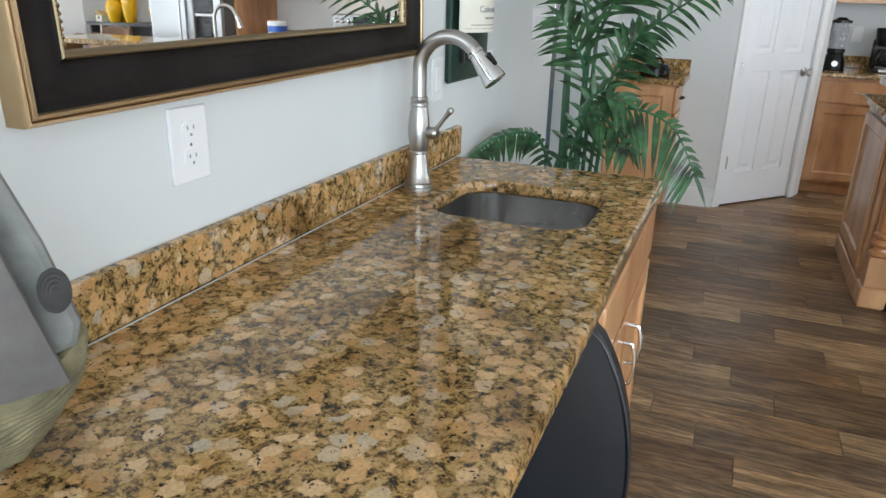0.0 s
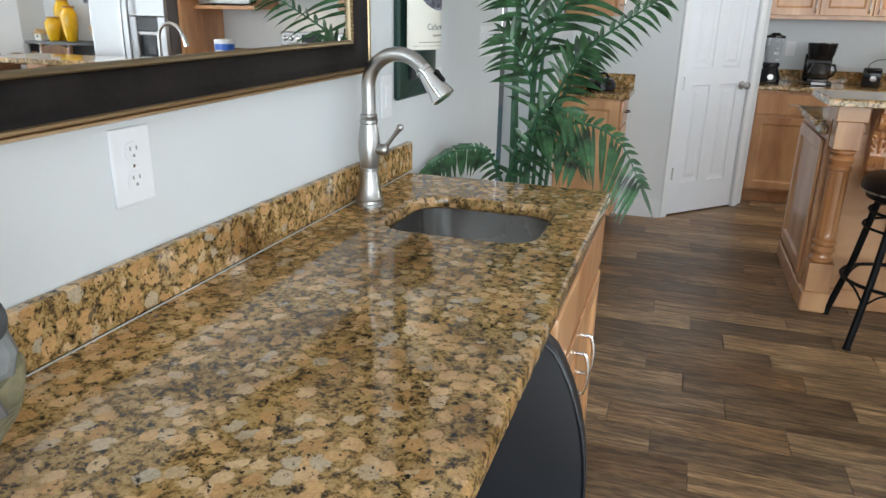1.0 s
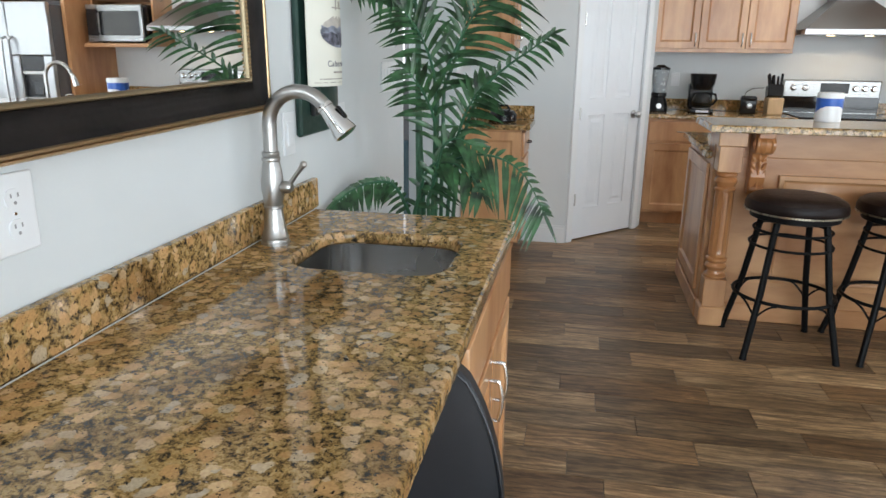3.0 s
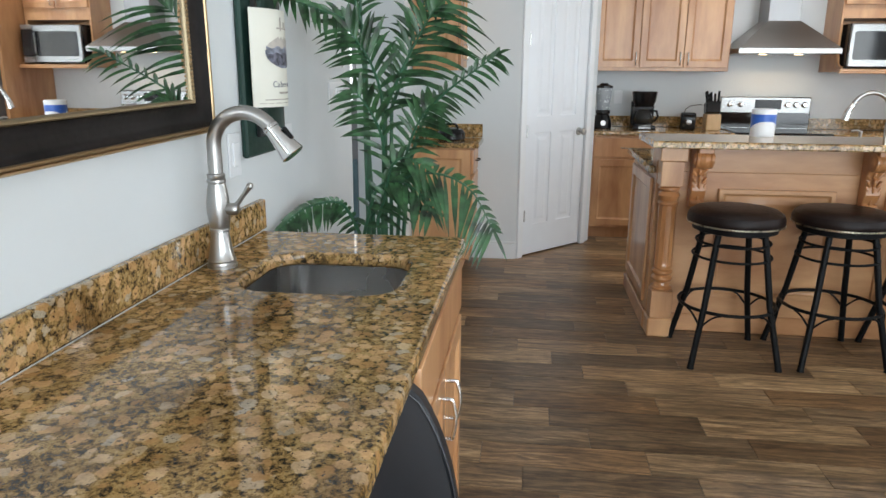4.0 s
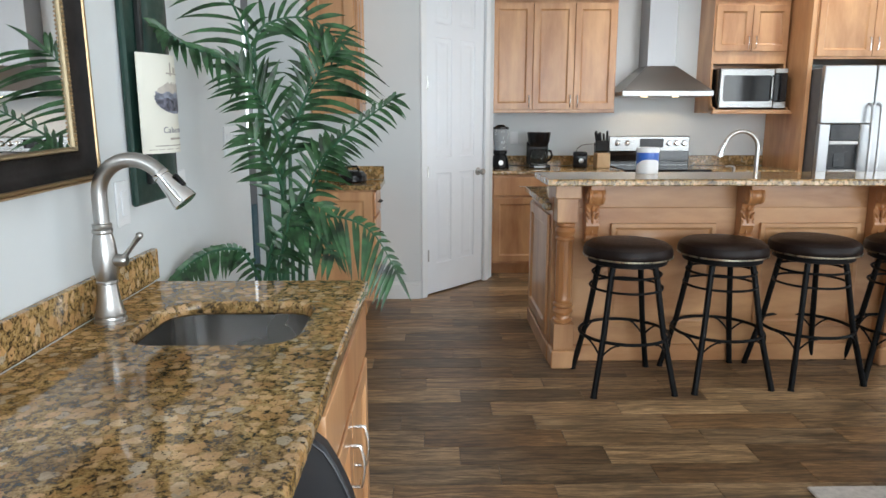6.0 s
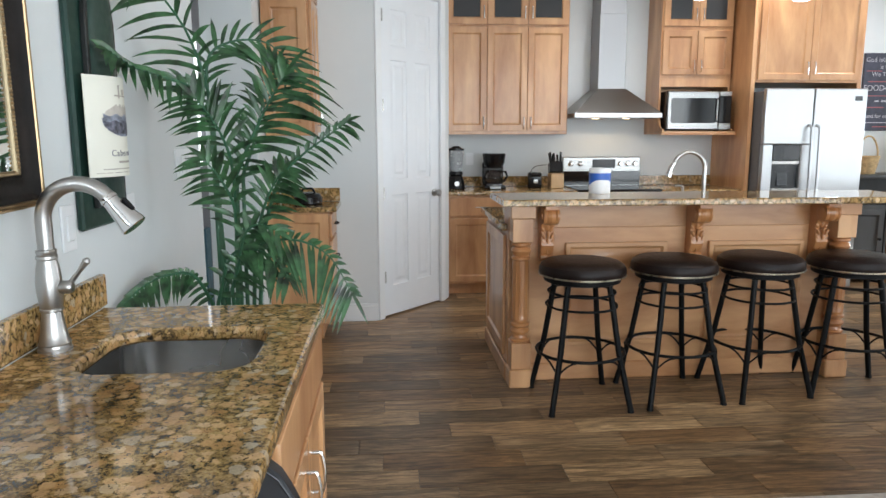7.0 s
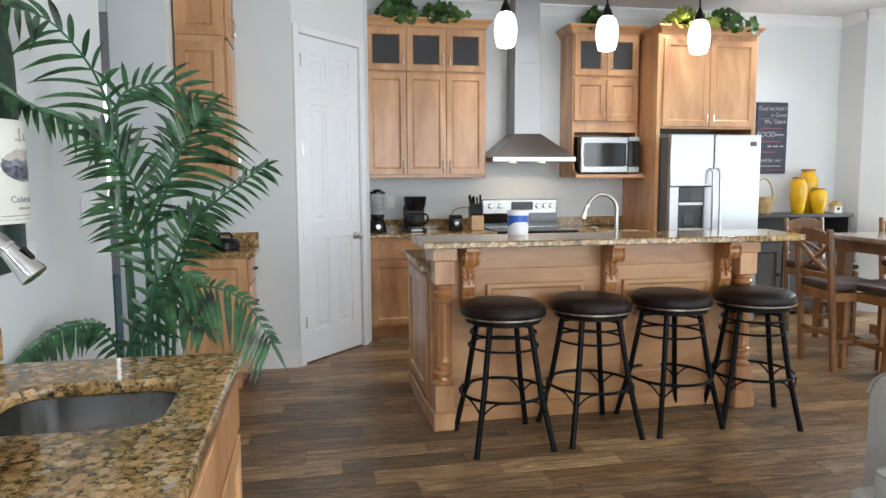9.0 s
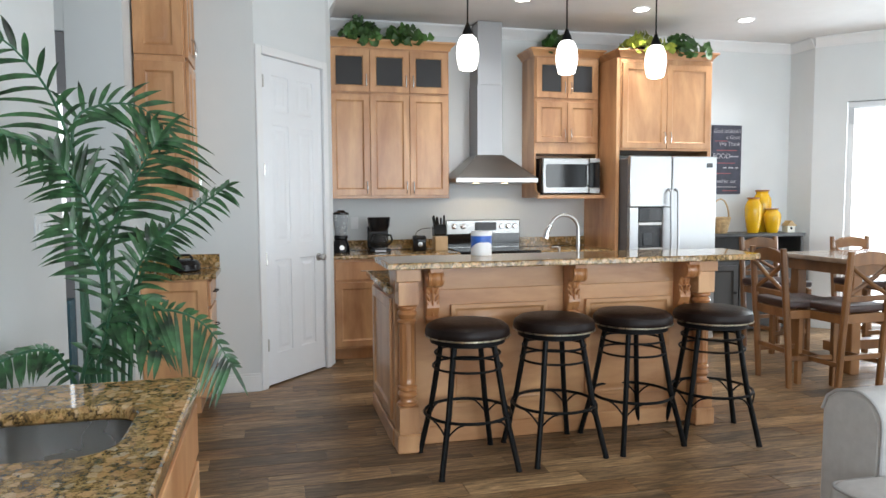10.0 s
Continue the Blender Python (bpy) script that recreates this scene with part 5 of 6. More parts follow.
# ---- carved sailboat on the counter ----
sail = thing("sailboat_figure", "weathered grey sailboat figure with a rope-wrapped hull on the counter", "figurine", (-0.676, 0.408, TOP), 62)
WEATHER = plain("weathered_grey", (0.135, 0.13, 0.128), 0.7, vary=0.25, scale=14, bumps=0.5, bscale=70)
WEATHER2 = plain("weathered_dark", (0.20, 0.21, 0.205), 0.6, vary=0.35, scale=18, bumps=0.4, bscale=80)
ROPE = plain("straw_rope", (0.175, 0.16, 0.092), 0.8, vary=0.5, scale=30, bumps=0.6, bscale=160)
hull = []
for k in range(15):
    u = k / 14
    z = 0.014 + 0.080 * u
    g = 0.55 + 0.45 * math.sin(0.5 * math.pi * min(1, u * 1.15))
    hull.append(tube([(0.118 * g * (math.cos(2 * math.pi * j / 40)) + 0.010 * u, 0.052 * g * math.sin(2 * math.pi * j / 40), z + 0.030 * u * abs(math.cos(2 * math.pi * j / 40)) ** 2 + 0.002 * math.sin(j * 1.7 + k)) for j in range(40)], 0.0058, 6, True))
part("hull_rope", joined(*hull), ROPE, sail, "hull wound with straw rope")
part("hull", lathe([(0.045, 0), (0.062, 0.008), (0.085, 0.045), (0.104, 0.090), (0.100, 0.098)], 32, (0, 0, 0), (1.08, 0.46)), WEATHER, sail)


def sail_mesh(pts, thick):
    bm = prism(pts, -thick / 2, thick / 2, thick * 0.4, 2)
    for v in bm.verts:
        v.co.z += 0.020 * math.sin(math.pi * min(1, max(0, v.co.y / 0.36)))
    return moved(bm, pose(0.012, -0.026, 0.098, 90, 0, 0) @ Matrix.Diagonal((1.08, 1.16, 1, 1)))


part("main_sail", sail_mesh([(-0.010, 0.0), (0.098, 0.022), (0.104, 0.045), (0.084, 0.12), (0.052, 0.21), (0.012, 0.305), (-0.006, 0.320)], 0.020), WEATHER2, sail, "dark sail with a shell emblem")
part("fore_sail", moved(sail_mesh([(0.086, -0.004), (-0.090, -0.012), (-0.096, 0.02), (-0.070, 0.14), (-0.022, 0.27), (0.012, 0.312), (0.028, 0.25), (0.052, 0.12)], 0.016), Matrix.Translation((0, -0.022, 0))), WEATHER, sail, "pale grey fore sail")
part("mast", tube([(-0.013, 0, 0.10), (-0.010, 0, 0.46)], 0.007, 10), WEATHER2, sail)
shell = []
for k in range(5):
    shell.append(lathe([(0.026 - 0.005 * k, 0), (0.026 - 0.005 * k, 0.002 + 0.0015 * k)], 20))
part("shell_emblem", moved(joined(*shell), Matrix.Translation((0.104, -0.0490, 0.190)) @ pose(0, 0, 0, 90, 0, 0) @ Matrix.Diagonal((0.55, 0.86, 1, 1))), plain("shell_black", (0.035, 0.035, 0.036), 0.5, vary=0.4, scale=60), sail)
PINK = plain("faded_red", (0.36, 0.12, 0.12), 0.7)
for k in range(6):
    part("painted_mark", moved(bx(-0.006, 0.005, -0.0006, 0.0006, -0.004, 0.004, 0.0005), pose(0.028 + 0.006 * k, -0.0550 + 0.0012 * k, 0.335 - 0.016 * k, 0, 30, 0)), PINK, sail)

# ---- black chair tucked under the counter ----
chair = thing("counter_chair", "black vinyl chair standing sideways under the counter", "chair", (-0.315, 0.88, 0))


# upper outline of the back: an upright ellipse cut off just under the worktop
BACK_EDGE = [(0.212, 0.06)] + [(0.212 * math.cos(radians(a)), 0.13 + 0.345 * math.sin(radians(a))) for a in range(0, 52, 6)] + [(0.118, 0.405), (0.09, 0.408)]


def padded_back():
    """A padded upright back with round upper corners, slightly hollowed across; front at -y."""
    outline = [(-0.205, 0.0), (0.205, 0.0)] + BACK_EDGE + [(-x, z) for x, z in BACK_EDGE[::-1]]
    bm = bmesh.new()
    rings = []
    for inset, y in ((0.012, 0.045), (0.0, 0.036), (0.0, 0.010), (0.006, 0.003), (0.05, -0.004), (0.12, -0.008)):
        ring = []
        for x, z in outline:
            k = max(0.0, 1 - inset / 0.21)
            xx, zz = x * k, 0.185 + (z - 0.185) * max(0.0, 1 - inset / 0.19)
            ring.append(bm.verts.new((xx, y + 0.035 * (1 - (xx / 0.212) ** 2) * 0.6 + 0.06 * zz, zz)))
        rings.append(ring)
    for a, b in zip(rings, rings[1:]):
        for k in range(len(a)):
            bm.faces.new((a[k], a[(k + 1) % len(a)], b[(k + 1) % len(a)], b[k]))
    bm.faces.new(rings[0])
    bm.faces.new(rings[-1][::-1])
    bmesh.ops.recalc_face_normals(bm, faces=bm.faces)
    return bm


backp = part("backrest", moved(padded_back(), pose(0, 0.185, 0.465)), BLACKVINYL, chair, "smooth padded black vinyl backrest")
part("piping", tube([(x, 0.190 + 0.06 * z, 0.465 + z) for x, z in [(0.207, 0.0)] + BACK_EDGE + [(-x, z) for x, z in BACK_EDGE[::-1]] + [(-0.207, 0.0)]], 0.003, 8), BLACKVINYL, backp)
cush = part("seat", bx(-0.215, 0.215, -0.235, 0.19, 0.42, 0.49, 0.028, 4), BLACKVINYL, chair, "padded black seat with piped edge")
part("piping", tube([(x, y, 0.476) for x, y in rounded(-0.214, 0.214, -0.234, 0.189, 0.03, 5)], 0.005, 8, True), BLACKVINYL, cush)
for sx, sy in ((-0.19, -0.21), (-0.19, 0.17), (0.19, -0.21), (0.19, 0.17)):
    part("leg", tube([(sx, sy, 0.425), (sx * 1.05, sy * 1.1, 0.0)], 0.012, 10), CHROME, chair, "chrome tube leg")

# ---- dining corner ----
DARKSEAT = plain("dark_seat", (0.045, 0.022, 0.018), 0.45, vary=0.2)


def cross_chair():
    """A counter-height chair with a crossed back; faces +y, back at y = 0, x from 0 to 0.40."""
    ob = thing("dining_chair", "counter-height timber dining chair with a crossed back", "chair", group="chairs round the dining table")
    w, zs = 0.42, 0.585
    for x in (0.02, w - 0.02):
        part("back_post", tube([(x, 0.04, 0), (x, 0.02, 0.35), (x, 0.0, 0.60), (x, -0.035, 1.02)], [0.023, 0.025, 0.026, 0.023], 8), CHAIR, ob)
        part("front_leg", bx(x - 0.02, x + 0.02, 0.37, 0.41, 0, zs - 0.02, 0.004), CHAIR, ob)
        part("side_rail", bx(x - 0.010, x + 0.010, 0.03, 0.39, 0.20, 0.235, 0.004), CHAIR, ob)
        part("side_apron", bx(x - 0.012, x + 0.012, 0.02, 0.385, zs - 0.075, zs - 0.012, 0.003), CHAIR, ob)
    part("front_rail", bx(0.03, w - 0.03, 0.378, 0.402, 0.16, 0.20, 0.004), CHAIR, ob)
    part("back_rail", bx(0.03, w - 0.03, 0.016, 0.038, 0.25, 0.285, 0.004), CHAIR, ob)
    part("back_apron", bx(0.03, w - 0.03, -0.002, 0.022, zs - 0.07, zs - 0.005, 0.003), CHAIR, ob)
    part("lower_back_rail", bx(0.03, w - 0.03, -0.012, 0.012, 0.665, 0.705, 0.004), CHAIR, ob)
    top = [(0.02, 0.905), (0.10, 0.915), (w / 2, 0.925), (w - 0.10, 0.915), (w - 0.02, 0.905), (w - 0.02, 0.975), (w - 0.10, 1.005), (w / 2, 1.020), (0.10, 1.005), (0.02, 0.975)]
    part("top_rail", moved(prism(top, -0.012, 0.012, 0.004), pose(0, -0.024, 0, 90, 0, 0)), CHAIR, ob, "scalloped top rail")
    for s in (0, 1):
        a, b = (0.04, 0.71) if s else (w - 0.04, 0.71), (w - 0.04, 0.91) if s else (0.04, 0.91)
        mid = ((a[0] + b[0]) / 2, (a[1] + b[1]) / 2)
        d = 0.006 if s else -0.006
        part("cross_bar", tube([(a[0], -0.005 + d, a[1]), (mid[0], -0.013 + d, mid[1] - 0.01), (b[0], -0.022 + d, b[1])], 0.016, 8), CHAIR, ob)
    part("seat", bx(0.0, w, 0.0, 0.42, zs, zs + 0.055, 0.018, 3), DARKSEAT, ob, "dark brown padded seat")
    return ob


c0 = cross_chair()
c0.matrix_world = pose(3.655, 4.67, 0, 0, 0, -96)
copy_thing(c0, pose(3.805, 3.96, 0, 0, 0, 4))
copy_thing(c0, pose(4.70, 5.66, 0, 0, 0, 182))
copy_thing(c0, pose(5.55, 5.45, 0, 0, 0, 178))
table = thing("dining_table", "counter-height timber dining table with a pale polished top", "table", (0, 0, 0))
part("tabletop", bx(4.28, 5.75, 4.36, 5.22, 0.875, 0.915, 0.008, 2), wood("table_top", (0.20, 0.14, 0.10), (0.34, 0.25, 0.18), 0, rough=0.14, coat=0.6), table)
part("apron", bx(4.36, 5.67, 4.44, 5.14, 0.78, 0.8745, 0.004), CHAIR, table)
for tx in (4.42, 5.61):
    for ty in (4.50, 5.08):
        part("leg", bx(tx - 0.045, tx + 0.045, ty - 0.045, ty + 0.045, 0, 0.7795, 0.006), CHAIR, table)
part("stretcher", bx(4.466, 5.564, 4.74, 4.84, 0.12, 0.20, 0.004), CHAIR, table)

side = thing("sideboard", "dark grey painted sideboard with doors and an open shelf", "sideboard", (4.25, 6.18, 0))
part("top", bx(-0.02, 1.20, -0.02, 0.41, 0.985, 1.022, 0.008, 2), GREYWOOD, side, "grey top with a moulded edge")
part("body", joined(bx(0, 1.18, 0, 0.40, 0.03, 0.74, 0.004), bx(0, 0.03, 0, 0.40, 0.7401, 0.9845, 0.003), bx(1.15, 1.18, 0, 0.40, 0.7401, 0.9845, 0.003), bx(0.03, 1.15, 0.37, 0.40, 0.7401, 0.9845, 0)), GREYWOOD, side)
for k in range(3):
    x0 = 0.02 + 0.385 * k
    dr = part("cabinet_door", moved(panel_door(0.37, 0.62, 0.018, 0.05), Matrix.Translation((x0, 0, 0.08))), GREYWOOD, side)
    part("knob", moved(lathe([(0.012, 0), (0.010, 0.012), (0.014, 0.02)], 14), pose(x0 + 0.33, -0.018, 0.42, 90, 0, 0)), BLACKMETAL, dr)
for fx in (0.06, 1.12):
    part("foot", bx(fx - 0.04, fx + 0.04, 0.02, 0.38, 0, 0.03, 0), GREYWOOD, side)


def vase(x, y, h, r, label):
    ob = thing("vase", label, "vase", (x, y, 1.022), group="yellow vases on the sideboard")
    part("body", lathe([(0.60 * r, 0), (0.66 * r, 0.01), (0.80 * r, h * 0.2), (0.96 * r, h * 0.45), (r, h * 0.65), (0.95 * r, h * 0.78), (0.72 * r, h * 0.88), (0.62 * r, h * 0.92), (0.66 * r, h * 0.97), (0.56 * r, h * 0.97), (0.5 * r, h * 0.88)], 36), YELLOW, ob)
    part("rim", lathe([(0.62 * r, h * 0.955), (0.74 * r, h * 0.965), (0.74 * r, h * 0.995), (0.60 * r, h), (0.56 * r, h * 0.97)], 36), plain("terracotta", (0.33, 0.13, 0.05), 0.6, vary=0.2), ob, "terracotta rim")


vase(4.905, 6.30, 0.37, 0.085, "tall glossy yellow ceramic vase with terracotta rim")
vase(5.105, 6.42, 0.45, 0.095, "tallest yellow ceramic vase standing behind two others")
vase(5.115, 6.27, 0.255, 0.085, "short round yellow ceramic vase with terracotta rim")
WICKER = plain("wicker", (0.46, 0.32, 0.16), 0.75, vary=0.3, scale=30, bumps=0.6, bscale=120)
bask = thing("wicker_basket", "small natural wicker basket with a hoop handle", "basket", (4.53, 6.33, 1.022))
part("bowl", joined(*[tube([((0.075 + 0.035 * k / 11) * math.cos(2 * math.pi * j / 28), 0.8 * (0.075 + 0.035 * k / 11) * math.sin(2 * math.pi * j / 28), 0.008 + 0.014 * k + 0.002 * (j % 2)) for j in range(28)], 0.0075, 6, True) for k in range(12)]), WICKER, bask)
part("floor", lathe([(0.075, 0), (0.08, 0.008)], 24, (0, 0, 0), (1, 0.8)), WICKER, bask)
part("handle", tube([(0.105 * math.cos(math.pi * k / 14), 0, 0.155 + 0.20 * math.sin(math.pi * k / 14)) for k in range(15)], 0.008, 8), WICKER, bask)
bird = thing("birdhouse_ornament", "tiny cream wooden birdhouse ornament on the sideboard", "ornament", (5.32, 6.27, 1.022))
part("house", prism([(-0.045, -0.04), (0.045, -0.04), (0.045, 0.04), (-0.045, 0.04)], 0, 0.075, 0.003), PAPER, bird)
rf = bmesh.new()
a = [rf.verts.new(c) for c in ((-0.06, -0.05, 0.07), (0.06, -0.05, 0.07), (0, -0.05, 0.125))]
b = [rf.verts.new(c) for c in ((-0.06, 0.05, 0.07), (0.06, 0.05, 0.07), (0, 0.05, 0.125))]
rf.faces.new(a)
rf.faces.new(b[::-1])
for k in range(3):
    rf.faces.new((a[k], b[k], b[(k + 1) % 3], a[(k + 1) % 3]))
bmesh.ops.recalc_face_normals(rf, faces=rf.faces)
part("roof", rf, WICKER, bird)
part("hole", moved(lathe([(0.014, 0), (0.014, 0.002)], 16), pose(0, -0.0405, 0.045, 90, 0, 0)), BLACK, bird)

# chalkboard-style sign
sg = thing("chalk_sign", "tall dark kitchen sign with chalk-style lettering", "wall sign", (4.772, FAR, 1.797))
CH = plain("chalk_white", (0.40, 0.40, 0.43), 0.8, vary=0.6, scale=90)
CHR = plain("chalk_red", (0.34, 0.10, 0.11), 0.8)
part("board", bx(-0.178, 0.178, -0.030, -0.001, -0.368, 0.368, 0.004), plain("slate_black", (0.040, 0.043, 0.066), 0.55, vary=0.3, scale=12), sg)
for z, hgt, spans, m_ in ((0.20, 0.012, ((-0.15, 0.0),), CHR), (0.10, 0.014, ((-0.13, 0.12),), CHR), (0.035, 0.020, ((0.04, 0.14),), CH), (-0.035, 0.012, ((-0.14, 0.10),), CHR), (-0.085, 0.022, ((-0.05, 0.0), (0.02, 0.08), (0.10, 0.14)), CH), (-0.145, 0.012, ((-0.14, 0.05),), CHR), (-0.29, 0.012, ((-0.14, 0.12),), CH), (-0.33, 0.012, ((-0.05, 0.13),), CHR)):
    for x0, x1 in spans:
        part("chalk_line", bx(x0, x1, -0.0312, -0.0302, z - hgt / 3.2, z + hgt / 3.2, 0), m_, sg)
for text, size, x, z in (("God is", 0.062, -0.085, 0.285), ("GREAT", 0.055, 0.085, 0.285), ("is Good", 0.055, 0.07, 0.222), ("We Thank", 0.060, 0.03, 0.150), ("FOOD", 0.075, -0.065, 0.015), ("and for our", 0.052, 0.0, -0.245)):
    lettering("letters", text, size, CH, sg, pose(x, -0.0305, z, 90, 0, 0), "white chalk lettering")

# ---- sofa and rug in the living area ----
sofa = thing("sofa", "light grey linen sofa with a rounded arm and piped cushions", "sofa", (2.0, 0.0, 0))
part("base", bx(-0.10, 0.94, -0.35, 2.15, 0.07, 0.27, 0.03, 3), SOFA, sofa)
ARM = [(2.19, 0.20), (1.93, 0.20), (1.925, 0.52)] + [(2.035 + 0.112 * math.cos(radians(a)), 0.60 + 0.105 * math.sin(radians(a))) for a in range(180, 60, -15)] + [(2.125, 0.685), (2.165, 0.655), (2.188, 0.60)]


def arm_mesh():
    """The arm: a rounded panel that faces -x, drawn back along +x with a soft front edge."""
    bm = bmesh.new()
    rings = []
    for x, g in ((0.0, 0.016), (0.006, 0.006), (0.022, 0.0), (0.50, -0.006), (0.94, 0.0)):
        rings.append([bm.verts.new((x, 2.06 + (y - 2.06) * (1 - g / 0.13), 0.45 + (z - 0.45) * (1 - g / 0.25))) for y, z in ARM])
    for a, b in zip(rings, rings[1:]):
        for k in range(len(a)):
            bm.faces.new((a[k], a[(k + 1) % len(a)], b[(k + 1) % len(a)], b[k]))
    bm.faces.new(rings[0])
    bm.faces.new(rings[-1][::-1])
    bmesh.ops.recalc_face_normals(bm, faces=bm.faces)
    return bm


arm = part("arm", arm_mesh(), SOFA, sofa, "rounded linen arm with a piped front panel")
part("piping", tube([(0.004, y, z) for y, z in ARM[1:]], 0.0055, 8), PIPING, arm)
part("back", bx(0.60, 0.96, -0.35, 1.92, 0.27, 0.82, 0.09, 5), SOFA, sofa)
for y0, y1 in ((-0.32, 0.80), (0.81, 1.955)):
    seatc = part("seat_cushion", bx(-0.20, 0.60, y0, y1, 0.275, 0.445, 0.055, 5), SOFA, sofa)
    part("piping", tube([(x, y, 0.425) for x, y in rounded(-0.193, 0.593, y0 + 0.007, y1 - 0.007, 0.05, 5)], 0.006, 8, True), PIPING, seatc)
for fx in (0.0, 0.86):
    for fy in (-0.26, 2.06):
        part("foot", bx(fx - 0.025, fx + 0.025, fy - 0.025, fy + 0.025, 0.014, 0.0705, 0.004), BLACK, sofa)
rug = whole("rug", bx(1.40, 4.4, -0.6, 2.42, 0.0025, 0.014, 0.004), plain("cream_rug", (0.50, 0.46, 0.42), 0.95, vary=0.15, scale=40, bumps=0.8, bscale=300), "pale cream low-pile area rug on the floor", "rug")
# ---- potted palm ----
def leaflet(bm, root, way, droop, length, width, face):
    """One narrow blade with a sharp fold, broad in the middle, arching down to a long point."""
    n = 6
    side = way.cross(face)
    side = side.normalized() if side.length > 0.05 else Vector((1, 0, 0))
    up = side.cross(way).normalized()
    rows = []
    for k in range(n + 1):
        u = k / n
        c = root + way * (length * (u - 0.10 * droop * u * u)) + Vector((0, 0, -droop * length * u * u * 0.75))
        w = width * (0.28 + 0.95 * math.sin(math.pi * min(1.0, 0.05 + 0.95 * u ** 0.8)) ** 0.7) * (1 - u ** 5) * 0.8
        rows.append((bm.verts.new(c - side * w + up * w * 0.28), bm.verts.new(c), bm.verts.new(c + side * w + up * w * 0.28)))
    for a, b in zip(rows, rows[1:]):
        bm.faces.new((a[0], a[1], b[1], b[0]))
        bm.faces.new((a[1], a[2], b[2], b[1]))


palm = thing("palm_plant", "tall artificial areca palm with arching green fronds", "plant", (-0.52, 2.58, 0))
PB = Vector((-0.52, 2.58, 0))
part("pot", lathe([(0.11, 0), (0.12, 0.005), (0.155, 0.26), (0.165, 0.265), (0.165, 0.30), (0.148, 0.30), (0.14, 0.265)], 36), plain("dark_pot", (0.03, 0.028, 0.026), 0.5, vary=0.2), palm, "dark round pot")
part("moss", lathe([(0.138, 0.24), (0.10, 0.268), (0.02, 0.272)], 24), plain("moss", (0.06, 0.05, 0.03), 0.95, vary=0.5, scale=40, bumps=0.8), palm)
rng = random.Random(7)


def curve_at(pts, t):
    """A smooth run through the points."""
    n = len(pts) - 1
    k = min(int(t * n), n - 1)
    u = t * n - k
    a, b, c, d = pts[max(k - 1, 0)], pts[k], pts[k + 1], pts[min(k + 2, n)]
    return 0.5 * ((2 * b) + (c - a) * u + (2 * a - 5 * b + 4 * c - d) * u * u + (3 * b - a - 3 * c + d) * u ** 3)


def frond(foot, line, left, right, pairs, droop=0.45, width=0.0080, face=(0.1, -0.85, 0.5), lean=0.55):
    """A stem from the pot, then a leafy rib through the points of line; left and right: leaflet lengths on either side."""
    rib = [Vector(p) - PB for p in line]
    f = Vector((foot[0], foot[1], 0.26)) - PB
    f.x, f.y = f.x * 0.7, f.y * 0.7
    low = rib[0]
    stem = [f, f.lerp(low, 0.35) + Vector((0.004, 0, 0)), f.lerp(low, 0.7)] + [curve_at(rib, k / 14) for k in range(15)]
    fr_ = part("frond_stem", tube([tuple(v) for v in stem], [0.0085, 0.008, 0.0075] + [0.007 - 0.0004 * k for k in range(15)], 8), STEM, palm)
    bm = bmesh.new()
    fc = Vector(face).normalized()
    pairs, width = round(pairs * 0.74), width * 1.2
    for k in range(pairs):
        t = 0.06 + 0.94 * (k + rng.uniform(-0.2, 0.2) * (0 < k < pairs - 1)) / (pairs - 1)
        root = curve_at(rib, t)
        tan = (curve_at(rib, min(1, t + 0.03)) - curve_at(rib, max(0, t - 0.03))).normalized()
        flat = tan.cross(fc).normalized()
        swell = 0.62 + 0.48 * math.sin(math.pi * (0.10 + 0.80 * t))
        for sgn, size in ((-1, left), (1, right)):
            if size == 0:
                continue
            way = (flat * sgn + tan * (lean + 0.45 * t) + Vector((rng.uniform(-0.06, 0.06), rng.uniform(-0.30, 0.05), rng.uniform(-0.04, 0.12)))).normalized()
            leaflet(bm, root, way, droop * rng.uniform(0.75, 1.3), size * swell * rng.uniform(0.88, 1.08), width * rng.uniform(0.85, 1.15), fc + Vector((rng.uniform(-0.3, 0.3), 0, rng.uniform(-0.2, 0.3))))
    leaflet(bm, rib[-1], (rib[-1] - rib[-2]).normalized(), 0.3, 0.6 * max(left, right), width * 0.8, fc)
    lo_x = LEFT + 0.012 - PB.x
    for v in bm.verts:
        if v.co.x < lo_x:
            v.co.x = lo_x + 0.02 * (1 - math.exp((v.co.x - lo_x) * 8))
    tagged(part("foliage", bm, LEAF, fr_, "narrow green leaflets"), kind="stuff")


# tall fronds: rising to the wall, leaning along it, and arching into the room
frond((-0.64, 2.60), ((-0.595, 2.55, 1.434), (-0.602, 2.50, 1.563), (-0.637, 2.42, 1.724), (-0.709, 2.30, 1.843), (-0.765, 2.15, 1.850)), 0.215, 0.13, 22, 0.40)
frond((-0.64, 2.58), ((-0.601, 2.55, 1.406), (-0.617, 2.40, 1.529), (-0.671, 2.25, 1.560), (-0.704, 2.12, 1.575), (-0.726, 2.02, 1.605)), 0.105, 0.10, 22, 0.55, 0.0085)
frond((-0.60, 2.64), ((-0.612, 2.60, 1.426), (-0.622, 2.62, 1.640), (-0.551, 2.66, 1.713), (-0.428, 2.68, 1.717), (-0.333, 2.66, 1.636)), 0.15, 0.14, 22, 0.30)
frond((-0.56, 2.60), ((-0.525, 2.55, 1.250), (-0.470, 2.52, 1.360), (-0.420, 2.50, 1.450), (-0.372, 2.47, 1.525), (-0.330, 2.44, 1.580)), 0.15, 0.285, 19, 0.46)
